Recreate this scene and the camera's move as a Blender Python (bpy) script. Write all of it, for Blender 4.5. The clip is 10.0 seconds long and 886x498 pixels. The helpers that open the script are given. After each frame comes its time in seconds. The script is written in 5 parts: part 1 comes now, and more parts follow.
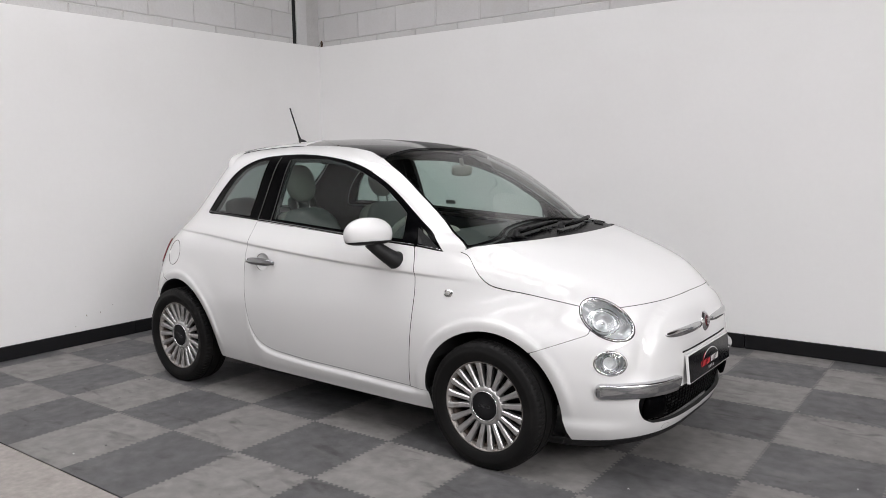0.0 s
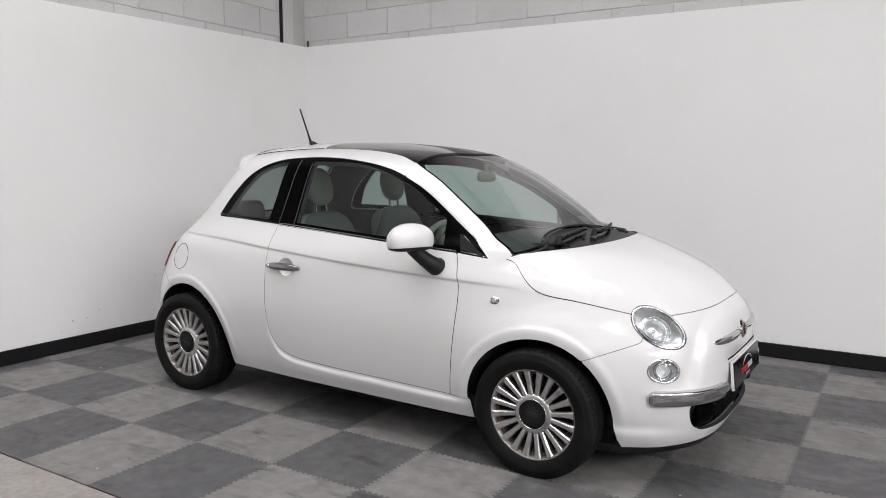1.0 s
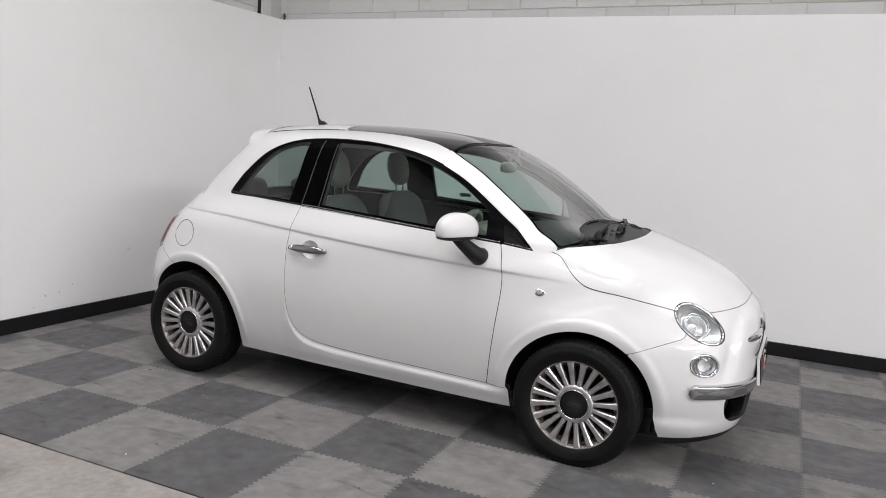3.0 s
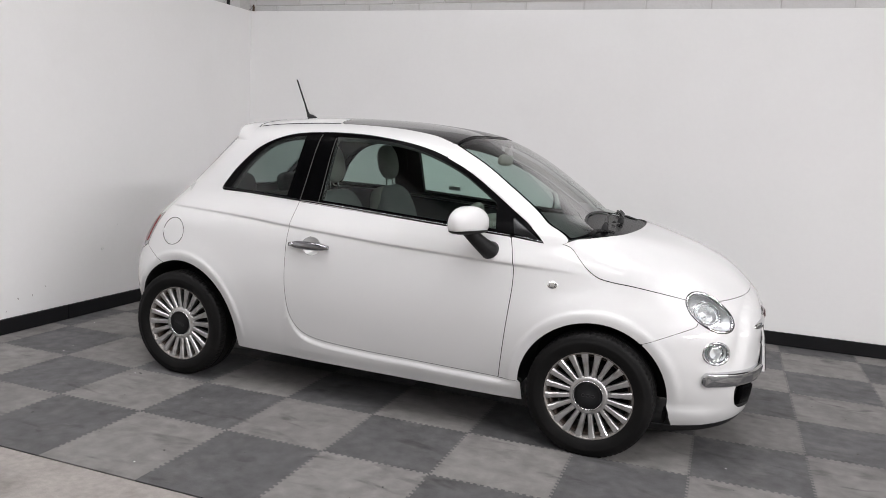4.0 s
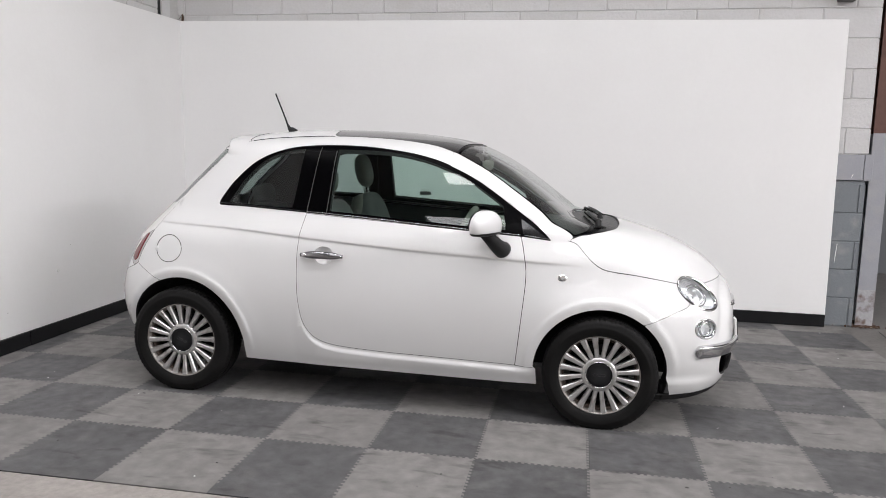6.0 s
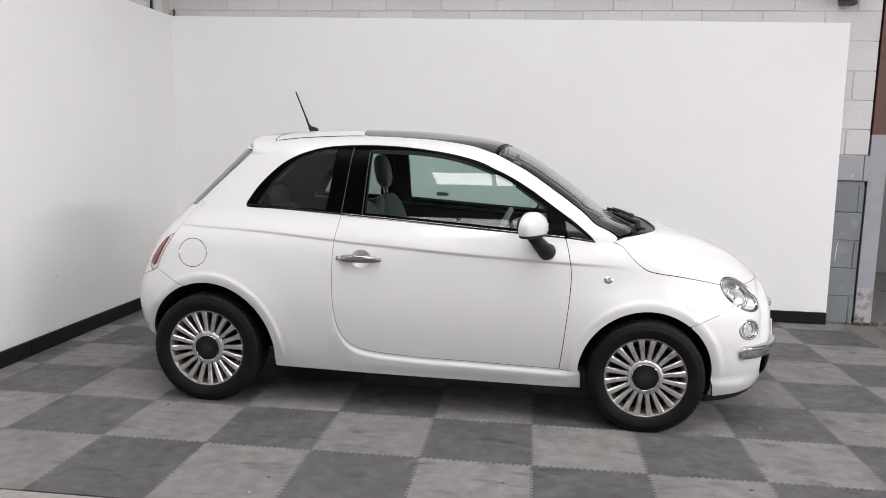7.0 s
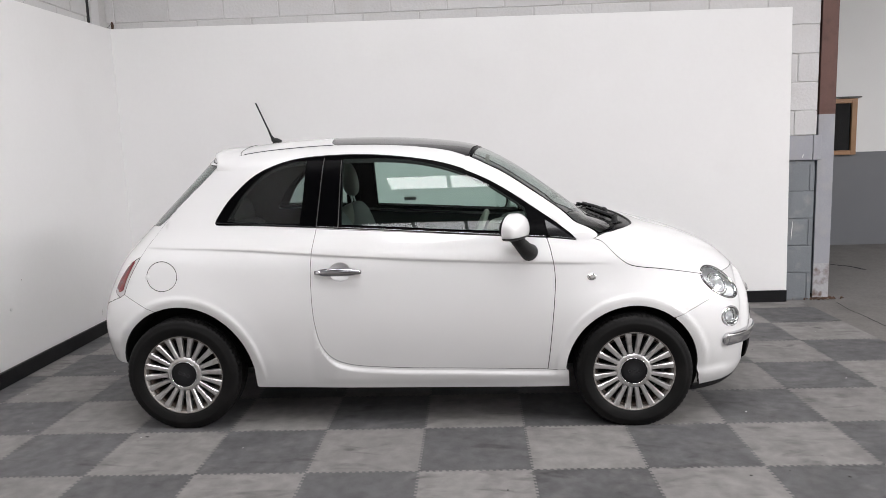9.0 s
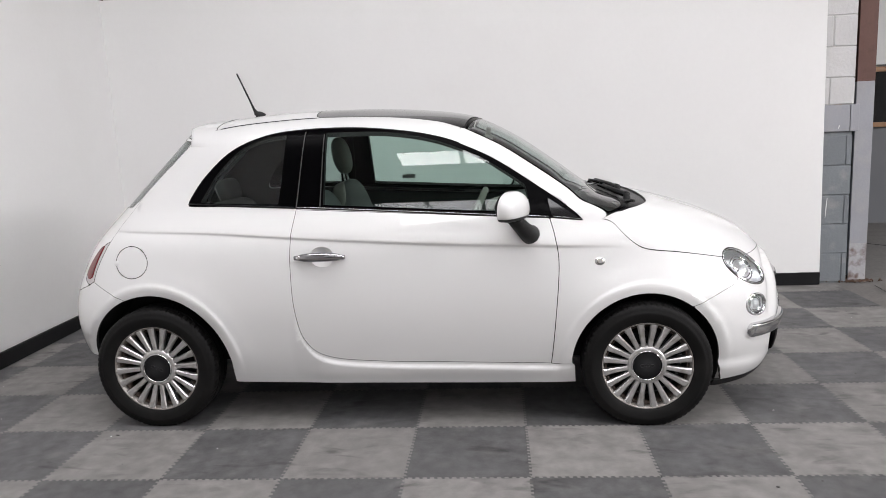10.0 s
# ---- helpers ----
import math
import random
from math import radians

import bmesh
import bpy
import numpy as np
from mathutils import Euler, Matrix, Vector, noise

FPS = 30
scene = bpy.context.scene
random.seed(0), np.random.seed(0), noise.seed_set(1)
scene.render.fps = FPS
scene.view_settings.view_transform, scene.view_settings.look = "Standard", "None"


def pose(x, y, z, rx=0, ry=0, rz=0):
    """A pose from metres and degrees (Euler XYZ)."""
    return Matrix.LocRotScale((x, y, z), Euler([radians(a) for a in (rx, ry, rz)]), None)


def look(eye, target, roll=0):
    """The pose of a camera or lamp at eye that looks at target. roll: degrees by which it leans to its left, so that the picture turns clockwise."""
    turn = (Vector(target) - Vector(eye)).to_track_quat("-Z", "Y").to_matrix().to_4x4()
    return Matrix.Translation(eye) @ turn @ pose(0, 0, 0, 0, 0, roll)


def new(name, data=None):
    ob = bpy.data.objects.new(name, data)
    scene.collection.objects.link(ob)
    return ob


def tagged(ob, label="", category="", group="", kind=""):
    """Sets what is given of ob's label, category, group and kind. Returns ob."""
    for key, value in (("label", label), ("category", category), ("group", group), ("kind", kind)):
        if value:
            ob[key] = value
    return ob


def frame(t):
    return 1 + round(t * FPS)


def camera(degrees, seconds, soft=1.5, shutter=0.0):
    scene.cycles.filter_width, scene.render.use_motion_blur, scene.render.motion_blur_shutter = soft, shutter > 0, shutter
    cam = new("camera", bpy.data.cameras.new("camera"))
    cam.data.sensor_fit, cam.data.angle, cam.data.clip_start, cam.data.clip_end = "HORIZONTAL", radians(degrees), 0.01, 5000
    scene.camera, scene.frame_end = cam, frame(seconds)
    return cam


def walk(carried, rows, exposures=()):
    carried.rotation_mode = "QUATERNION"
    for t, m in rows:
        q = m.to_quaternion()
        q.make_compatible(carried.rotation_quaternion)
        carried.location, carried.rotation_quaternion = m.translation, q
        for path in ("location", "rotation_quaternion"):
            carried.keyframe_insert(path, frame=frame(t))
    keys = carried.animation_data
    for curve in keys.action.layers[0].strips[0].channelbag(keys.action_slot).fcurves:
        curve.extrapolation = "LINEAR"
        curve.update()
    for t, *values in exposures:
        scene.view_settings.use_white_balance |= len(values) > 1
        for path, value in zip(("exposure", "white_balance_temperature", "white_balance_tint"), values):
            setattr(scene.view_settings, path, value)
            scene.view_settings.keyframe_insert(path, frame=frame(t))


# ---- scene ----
cam = camera(60.9, 10.0, soft=0.7)
PATH = [
    (0, (2.783, -2.147, 1.35), (1.608, -0.546, 1.109), -0.8),
    (0.5, (2.608, -2.339, 1.382), (1.514, -0.682, 1.15), -0.4),
    (1, (2.365, -2.378, 1.366), (1.324, -0.686, 1.131), 0.2),
    (1.5, (2.148, -2.383, 1.363), (1.158, -0.663, 1.119), 1.0),
    (2, (2.044, -2.488, 1.364), (1.1, -0.743, 1.106), 2.0),
    (2.5, (1.954, -2.63, 1.392), (1.072, -0.855, 1.124), 3.0),
    (4, (1.528, -2.764, 1.362), (0.842, -0.906, 1.079), 3.1),
    (4.5, (1.442, -2.946, 1.396), (0.837, -1.06, 1.117), 2.5),
    (5, (1.275, -3.02, 1.38), (0.749, -1.11, 1.103), 1.7),
    (6.5, (0.687, -3.251, 1.4), (0.411, -1.289, 1.126), 1.4),
    (7, (0.445, -3.183, 1.385), (0.221, -1.214, 1.113), 1.4),
    (7.5, (0.284, -3.179, 1.413), (0.111, -1.205, 1.148), 1.0),
    (8, (0.159, -3.24, 1.442), (0.036, -1.261, 1.181), 0.2),
    (8.5, (0.131, -3.269, 1.441), (0.042, -1.288, 1.175), -0.9),
    (9, (0.259, -3.13, 1.426), (0.182, -1.151, 1.145), -1.8),
    (9.5, (0.387, -2.943, 1.423), (0.287, -0.969, 1.12), -2.3),
    (10, (0.402, -2.77, 1.384), (0.253, -0.803, 1.051), -2.4),
]
walk(cam, [(t, look(eye, target, roll)) for t, eye, target, roll in PATH], [(0, -0.48), (2.5, -0.50), (5, -0.39), (8.5, -0.27), (10, -0.28)])
scene.view_settings.exposure = 0.0
from mathutils.geometry import delaunay_2d_cdt


# ---------------------------------------------------------------- light
world = bpy.data.worlds.new("sky")
scene.world = world
world.use_nodes = True
wn = world.node_tree
sky = wn.nodes.new("ShaderNodeTexSky")
sky.sky_type, sky.sun_disc = 'NISHITA', False
sky.sun_elevation, sky.sun_rotation = radians(50), radians(200)
wn.links.new(sky.outputs[0], wn.nodes["Background"].inputs[0])
wn.nodes["Background"].inputs[1].default_value = 0.1


CEIL = 5.2


def skylight_lamp(x, y, w, h, power, z=CEIL + 0.02, target=None, colour=(1, 0.975, 0.985)):
    """Area lamp in a rooflight opening: light from the sky, or fill where the opening is added."""
    data = bpy.data.lights.new("roof_lamp", 'AREA')
    data.shape, data.size, data.size_y, data.energy, data.color = 'RECTANGLE', w, h, power, colour
    ob = new("roof_lamp", data)
    ob.matrix_world = pose(x, y, z) if target is None else look((x, y, z), target)
    return ob


# The last two, far right, are fill added to brighten the left wall.
SKYLIGHTS = ((1.35, -2.9, 4.6, 0.60, 95), (1.1, -5.9, 5.6, 0.9, 90), (0.15, -1.0, 5.8, 1.0, 175), (0.15, 0.31, 5.8, 0.22, 125), (1.5, -8.6, 7.0, 1.2, 150), (5.8, -1.2, 1.2, 5.0, 100), (10.5, -3.6, 1.4, 8.0, 2700))
for sx, sy, sw, sh, sp in SKYLIGHTS:
    skylight_lamp(sx, sy, sw, sh, sp)

# ---------------------------------------------------------------- materials
def material(name, colour, rough=0.5, metal=0.0, var=0.0, scale=6.0, fine=0.0, fine_scale=90.0, bump=0.0, bump_scale=120.0,
             stain=None, stain_amount=0.0, stain_scale=2.0, coat=0.0, rough_var=0.0, by_object=0.0, spec=0.5, smear=None, smear_amount=0.0, smear_scale=3.0):
    """Principled surface with large and fine variation, stains and fine relief, all by object coordinates in metres."""
    m = bpy.data.materials.new(name)
    m.use_nodes = True
    t = m.node_tree
    b = t.nodes["Principled BSDF"]
    b.inputs["Roughness"].default_value, b.inputs["Metallic"].default_value = rough, metal
    b.inputs["Coat Weight"].default_value, b.inputs["Coat Roughness"].default_value = coat, 0.03
    b.inputs["Specular IOR Level"].default_value = spec
    geo = t.nodes.new("ShaderNodeNewGeometry")
    link = t.links.new

    def noise_node(sc, detail):
        n = t.nodes.new("ShaderNodeTexNoise")
        n.inputs["Scale"].default_value, n.inputs["Detail"].default_value = sc, detail
        link(geo.outputs["Position"], n.inputs["Vector"])
        return n

    def mathn(op, a, c):
        n = t.nodes.new("ShaderNodeMath")
        n.operation = op
        for k, v in enumerate((a, c)):
            if isinstance(v, (int, float)):
                n.inputs[k].default_value = v
            else:
                link(v, n.inputs[k])
        return n.outputs[0]

    factor = None
    for amount, sc, det in ((var, scale, 6), (fine, fine_scale, 8)):
        if amount:
            f = mathn('MULTIPLY_ADD', noise_node(sc, det).outputs[0], 2 * amount)
            f.node.inputs[2].default_value = 1 - amount
            factor = f if factor is None else mathn('MULTIPLY', factor, f)
    if by_object:
        info = t.nodes.new("ShaderNodeObjectInfo")
        f = mathn('MULTIPLY_ADD', info.outputs["Random"], 2 * by_object)
        f.node.inputs[2].default_value = 1 - by_object
        factor = f if factor is None else mathn('MULTIPLY', factor, f)
    col = t.nodes.new("ShaderNodeRGB")
    col.outputs[0].default_value = (*colour, 1)
    out = col.outputs[0]
    if stain:
        ramp = t.nodes.new("ShaderNodeMapRange")
        ramp.inputs[1].default_value, ramp.inputs[2].default_value = 0.52, 0.72
        link(noise_node(stain_scale, 7).outputs[0], ramp.inputs[0])
        mix = t.nodes.new("ShaderNodeMix")
        mix.data_type = 'RGBA'
        link(mathn('MULTIPLY', ramp.outputs[0], stain_amount), mix.inputs[0])
        link(out, mix.inputs[6])
        mix.inputs[7].default_value = (*stain, 1)
        out = mix.outputs[2]
    if smear:
        # streaks dragged along x, broken up by a second field
        st = t.nodes.new("ShaderNodeVectorMath")
        st.operation = 'MULTIPLY'
        st.inputs[1].default_value = (0.75, 2.0, 1.0)
        link(geo.outputs["Position"], st.inputs[0])
        n1 = noise_node(smear_scale, 6)
        n1.inputs["Distortion"].default_value = 0.7
        link(st.outputs[0], n1.inputs["Vector"])
        ramp = t.nodes.new("ShaderNodeMapRange")
        ramp.inputs[1].default_value, ramp.inputs[2].default_value = 0.54, 0.68
        link(n1.outputs[0], ramp.inputs[0])
        brk = t.nodes.new("ShaderNodeMapRange")
        brk.inputs[1].default_value, brk.inputs[2].default_value = 0.42, 0.62
        link(noise_node(smear_scale * 0.5, 3).outputs[0], brk.inputs[0])
        mix = t.nodes.new("ShaderNodeMix")
        mix.data_type = 'RGBA'
        link(mathn('MULTIPLY', mathn('MULTIPLY', ramp.outputs[0], brk.outputs[0]), smear_amount), mix.inputs[0])
        link(out, mix.inputs[6])
        mix.inputs[7].default_value = (*smear, 1)
        out = mix.outputs[2]
    if factor is not None:
        vm = t.nodes.new("ShaderNodeVectorMath")
        vm.operation = 'SCALE'
        link(out, vm.inputs[0])
        link(factor, vm.inputs[3])
        out = vm.outputs[0]
    link(out, b.inputs["Base Color"])
    if rough_var:
        r = mathn('MULTIPLY_ADD', noise_node(scale * 1.7, 5).outputs[0], rough_var)
        r.node.inputs[2].default_value = rough - rough_var / 2
        link(r, b.inputs["Roughness"])
    if bump:
        bn = t.nodes.new("ShaderNodeBump")
        bn.inputs["Strength"].default_value, bn.inputs["Distance"].default_value = 1.0, bump
        link(noise_node(bump_scale, 4).outputs[0], bn.inputs["Height"])
        link(bn.outputs[0], b.inputs["Normal"])
    return m


def glass(name, tint, ior=1.45, gloss_rough=0.0):
    """Thin pane: tinted see-through with mirror-like reflection off both its faces by Fresnel."""
    m = bpy.data.materials.new(name)
    m.use_nodes = True
    t = m.node_tree
    t.nodes.remove(t.nodes["Principled BSDF"])
    tr, gl, mix, lw = (t.nodes.new("ShaderNode" + k) for k in ("BsdfTransparent", "BsdfGlossy", "MixShader", "LayerWeight"))
    tr.inputs[0].default_value = (*tint, 1)
    gl.inputs["Roughness"].default_value = gloss_rough
    lw.inputs["Blend"].default_value = 0.5
    f0 = ((ior - 1) / (ior + 1)) ** 2

    def mathn(op, a, c, d=0.0):
        n = t.nodes.new("ShaderNodeMath")
        n.operation = op
        for k, v in enumerate((a, c, d)):
            if isinstance(v, (int, float)):
                n.inputs[k].default_value = v
            else:
                t.links.new(v, n.inputs[k])
        return n.outputs[0]

    # one face by Schlick, then both faces: 2F / (1 + F)
    f = mathn('MULTIPLY_ADD', mathn('POWER', lw.outputs["Facing"], 5.0), 1 - f0, f0)
    t.links.new(mathn('DIVIDE', mathn('MULTIPLY', f, 2.0), mathn('ADD', f, 1.0)), mix.inputs[0])
    t.links.new(tr.outputs[0], mix.inputs[1])
    t.links.new(gl.outputs[0], mix.inputs[2])
    t.links.new(mix.outputs[0], t.nodes["Material Output"].inputs[0])
    return m


M_BOARD = material("white_board", (0.80, 0.795, 0.79), 0.55, var=0.02, scale=1.2, fine=0.015, fine_scale=30, stain=(0.62, 0.60, 0.58), stain_amount=0.10, stain_scale=1.3, bump=0.0006, bump_scale=25)
M_BLOCK = material("painted_block", (0.56, 0.555, 0.555), 0.7, var=0.07, scale=3, fine=0.06, fine_scale=60, by_object=0.04, bump=0.004, bump_scale=45, stain=(0.45, 0.43, 0.41), stain_amount=0.25, stain_scale=6)
M_MORTAR = material("painted_mortar", (0.50, 0.49, 0.485), 0.8, var=0.12, scale=9, fine=0.1, bump=0.004, bump_scale=60)
M_BLOCKG = material("grey_block", (0.17, 0.185, 0.20), 0.6, var=0.1, scale=4, fine=0.08, by_object=0.05, bump=0.003, bump_scale=50, stain=(0.33, 0.32, 0.30), stain_amount=0.4, stain_scale=9)
M_BASEB = material("black_skirting", (0.007, 0.007, 0.008), 0.48, var=0.2, scale=5, rough_var=0.2, spec=0.25)
M_SLAB = material("dirty_concrete", (0.15, 0.142, 0.134), 0.75, var=0.3, scale=2.2, fine=0.3, fine_scale=40, bump=0.0015, bump_scale=150, stain=(0.07, 0.066, 0.062), stain_amount=0.6, stain_scale=2.2)
M_CONC = material("concrete", (0.29, 0.266, 0.250), 0.75, var=0.22, scale=3.5, fine=0.3, fine_scale=28, bump=0.0015, bump_scale=150, stain=(0.13, 0.12, 0.11), stain_amount=0.5, stain_scale=3)
M_TILEL = material("grey_rubber_light", (0.186, 0.178, 0.172), 0.62, var=0.28, scale=4.5, fine=0.38, fine_scale=15, by_object=0.05, bump=0.0008, bump_scale=220, stain=(0.118, 0.112, 0.109), stain_amount=0.65, stain_scale=4.2, rough_var=0.25, spec=0.4, smear=(0.075, 0.071, 0.069), smear_amount=0.85, smear_scale=6.5)
M_TILED = material("grey_rubber_dark", (0.088, 0.087, 0.089), 0.6, var=0.36, scale=4.5, fine=0.55, fine_scale=15, by_object=0.06, bump=0.0008, bump_scale=220, stain=(0.135, 0.130, 0.128), stain_amount=0.6, stain_scale=6.5, rough_var=0.25, spec=0.4, smear=(0.034, 0.033, 0.033), smear_amount=0.8, smear_scale=6)
M_PAINT = material("white_paint", (0.715, 0.715, 0.712), 0.36, var=0.006, scale=3, coat=1.0, spec=0.35)
M_BLACK = material("black_trim", (0.005, 0.005, 0.006), 0.14, var=0.1, scale=8, spec=0.25)
M_FRAME = material("black_frame_rubber", (0.0012, 0.0012, 0.0015), 0.25, var=0.15, scale=10, spec=0.025)
M_SEALGREY = material("worn_seal", (0.022, 0.022, 0.022), 0.6)
M_PLASTIC = material("black_plastic", (0.010, 0.010, 0.0105), 0.52, var=0.15, scale=12, bump=0.0004, bump_scale=500, spec=0.3)
M_SEAL = material("dark_seal", (0.01, 0.01, 0.01), 0.9)
M_ROOF = material("black_glass_roof", (0.012, 0.012, 0.013), 0.08, coat=0.3)
M_CHROME = material("chrome", (0.62, 0.62, 0.63), 0.08, 1.0)
M_ALLOY = material("silver_alloy", (0.60, 0.595, 0.59), 0.33, 0.9, var=0.05, scale=20, stain=(0.16, 0.115, 0.085), stain_amount=0.55, stain_scale=16)
M_DUST = material("brake_dust", (0.055, 0.040, 0.032), 0.8, var=0.4, scale=25, stain=(0.16, 0.12, 0.10), stain_amount=0.4, stain_scale=18)
M_RUBBER = material("tyre_rubber", (0.0060, 0.0058, 0.0058), 0.62, var=0.3, scale=9, fine=0.15, bump=0.0005, bump_scale=300, spec=0.16, stain=(0.020, 0.018, 0.017), stain_amount=0.35, stain_scale=7)
M_GLASS = glass("window_glass", (0.64, 0.755, 0.715))
M_SCREEN = glass("windscreen_glass", (0.75, 0.825, 0.795))
M_DARKGLASS = glass("privacy_glass", (0.46, 0.53, 0.51), 1.40)
M_BROWN = material("red_oxide_steel", (0.105, 0.047, 0.036), 0.55, var=0.2, scale=4, fine=0.12, stain=(0.055, 0.022, 0.015), stain_amount=0.6, stain_scale=10, bump=0.001, bump_scale=70)
M_STEELG = material("grey_steel", (0.30, 0.305, 0.33), 0.5, var=0.1, scale=5, fine=0.07, stain=(0.36, 0.35, 0.34), stain_amount=0.4, stain_scale=7, bump=0.001, bump_scale=60)
M_WOOD = material("varnished_wood", (0.30, 0.16, 0.075), 0.4, var=0.2, scale=14)
M_DADO = material("grey_wall_paint", (0.13, 0.135, 0.145), 0.55, var=0.08, scale=2, fine=0.04)
M_FARW = material("white_wall_paint", (0.72, 0.72, 0.71), 0.6, var=0.05, scale=1.5, fine=0.02)
M_CEIL = material("sheet_roof", (0.13, 0.13, 0.13), 0.6, var=0.08, scale=2)
M_CLAD = material("ribbed_cladding", (0.55, 0.55, 0.55), 0.5, var=0.06, scale=3)
M_RUST = material("rust", (0.075, 0.042, 0.028), 0.9, var=0.4, scale=30, fine=0.3, bump=0.002, bump_scale=150, stain=(0.35, 0.30, 0.26), stain_amount=0.6, stain_scale=25)
M_FABRIC = material("grey_seat_cloth", (0.135, 0.140, 0.135), 0.9, var=0.06, scale=30, bump=0.0004, bump_scale=700)
M_IVORY = material("ivory_trim", (0.27, 0.265, 0.235), 0.6, var=0.04, scale=10, bump=0.0003, bump_scale=500)
M_DASH = material("grey_dash", (0.065, 0.068, 0.066), 0.7, var=0.08, scale=8, bump=0.0004, bump_scale=400)
# lining colour darkened so the cabin reads dark through the windows
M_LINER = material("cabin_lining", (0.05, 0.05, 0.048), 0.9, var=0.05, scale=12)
M_DOORCARD = material("dark_door_card", (0.040, 0.045, 0.043), 0.7, var=0.1, scale=10)
M_LENS = glass("clear_lens", (0.93, 0.95, 0.95), 1.40)
M_REFLECT = material("lamp_reflector", (0.86, 0.86, 0.87), 0.36, 1.0, var=0.12, scale=22)
M_RIMLIP = material("dusty_alloy", (0.34, 0.32, 0.30), 0.5, 0.6, var=0.12, scale=20, stain=(0.12, 0.09, 0.07), stain_amount=0.8, stain_scale=11)
M_LAMPRIM = material("clear_lamp_surround", (0.60, 0.58, 0.58), 0.12, coat=0.8)
M_BELT = material("dull_chrome", (0.30, 0.30, 0.31), 0.16, 1.0)
M_REDLENS = material("red_lamp", (0.17, 0.012, 0.016), 0.12, coat=0.6)
M_MIRROR = material("mirror_glass", (0.85, 0.86, 0.87), 0.02, 1.0)
M_RED = material("red_print", (0.55, 0.02, 0.03), 0.4)
M_WHITE = material("white_print", (0.75, 0.75, 0.74), 0.4)
M_CREDR = material("dark_red_enamel", (0.075, 0.014, 0.018), 0.2, coat=0.5)
M_GREY = material("grey_print", (0.35, 0.35, 0.35), 0.5)
M_LAMPW = material("clear_indicator", (0.42, 0.40, 0.37), 0.15, coat=0.5)
M_REARWALL = material("dark_rear_wall", (0.22, 0.22, 0.215), 0.7, var=0.1, scale=1.5, fine=0.04)
M_SCUFF = material("chipped_paint", (0.38, 0.36, 0.34), 0.9, var=0.3, scale=80)
M_LAMPGREY = material("weathered_grey", (0.075, 0.072, 0.07), 0.6, var=0.3, scale=25)
M_CAPMARK = material("dull_cap_mark", (0.035, 0.035, 0.036), 0.5, spec=0.3)
M_CAP = material("centre_cap_black", (0.010, 0.010, 0.011), 0.6, spec=0.15)
M_PEEL = material("peeling_grey_paint", (0.36, 0.355, 0.37), 0.75, var=0.15, scale=12, fine=0.2, fine_scale=60, bump=0.004, bump_scale=40, stain=(0.10, 0.055, 0.035), stain_amount=0.95, stain_scale=13)


# ---------------------------------------------------------------- mesh helpers
def link_mesh(name, bm, mat, parent=None, label="", smooth=False):
    me = bpy.data.meshes.new(name)
    bm.to_mesh(me)
    bm.free()
    for m in (mat if isinstance(mat, (list, tuple)) else (mat,)):
        me.materials.append(m)
    if smooth:
        me.polygons.foreach_set("use_smooth", [True] * len(me.polygons))
    ob = new(name, me)
    ob.parent = parent
    return tagged(ob, label) if label else ob


part = link_mesh


def add_box(bm, x0, x1, y0, y1, z0, z1, bevel=0.0, segments=2, mi=0):
    vs = [bm.verts.new((x, y, z)) for z in (z0, z1) for y in (y0, y1) for x in (x0, x1)]
    fs = [bm.faces.new([vs[k] for k in q]) for q in ((0, 2, 3, 1), (4, 5, 7, 6), (0, 1, 5, 4), (2, 6, 7, 3), (0, 4, 6, 2), (1, 3, 7, 5))]
    for f in fs:
        f.material_index = mi
    if bevel:
        es = list({e for f in fs for e in f.edges})
        bmesh.ops.bevel(bm, geom=es, offset=bevel, segments=segments, affect='EDGES', profile=0.5)
    return vs


def box(name, x0, x1, y0, y1, z0, z1, mat, parent=None, label="", bevel=0.0, segments=2):
    bm = bmesh.new()
    add_box(bm, x0, x1, y0, y1, z0, z1, bevel, segments)
    return part(name, bm, mat, parent, label)


def structure(ob, label, category):
    return tagged(ob, label, category, kind="structure")


def empty(name, m=None):
    ob = new(name)
    ob.empty_display_size = 0.1
    if m is not None:
        ob.matrix_world = m
    return ob


# ---------------------------------------------------------------- the building
# The two white lining boards lean a little and stand a degree or two out of square with the mat.
FOOT_B, TOP_B = ((-2.690, 3.280), (2.905, 3.222)), ((-2.765, 3.370), (2.893, 3.252))      # back board: left and right end
FOOT_L, TOP_L = ((-2.640, -2.400), (-2.690, 3.280)), ((-2.640, -2.400), (-2.765, 3.370))  # left board: near and far end
RX, FB = 2.90, 3.298                                     # right end of the back board, face of the blocks there


def turned(ob, x, y, degrees):
    """Turn a standing thing about the upright through x, y."""
    m = Matrix.Translation((x, y, 0)) @ Matrix.Rotation(radians(degrees), 4, 'Z') @ Matrix.Translation((-x, -y, 0))
    ob.matrix_world = m @ ob.matrix_world
    return ob


def back_turn(ob):
    return turned(ob, RX, FB, -1.09)


def left_turn(ob):
    return turned(ob, -2.80, 3.37, 1.24)


def left_x(y, z):
    """Face of the left board at y and height z."""
    f = (y + 2.4) / 5.7
    return (FOOT_L[0][0] * (1 - f) + FOOT_L[1][0] * f) * (1 - z / 2.43) + (TOP_L[0][0] * (1 - f) + TOP_L[1][0] * f) * z / 2.43


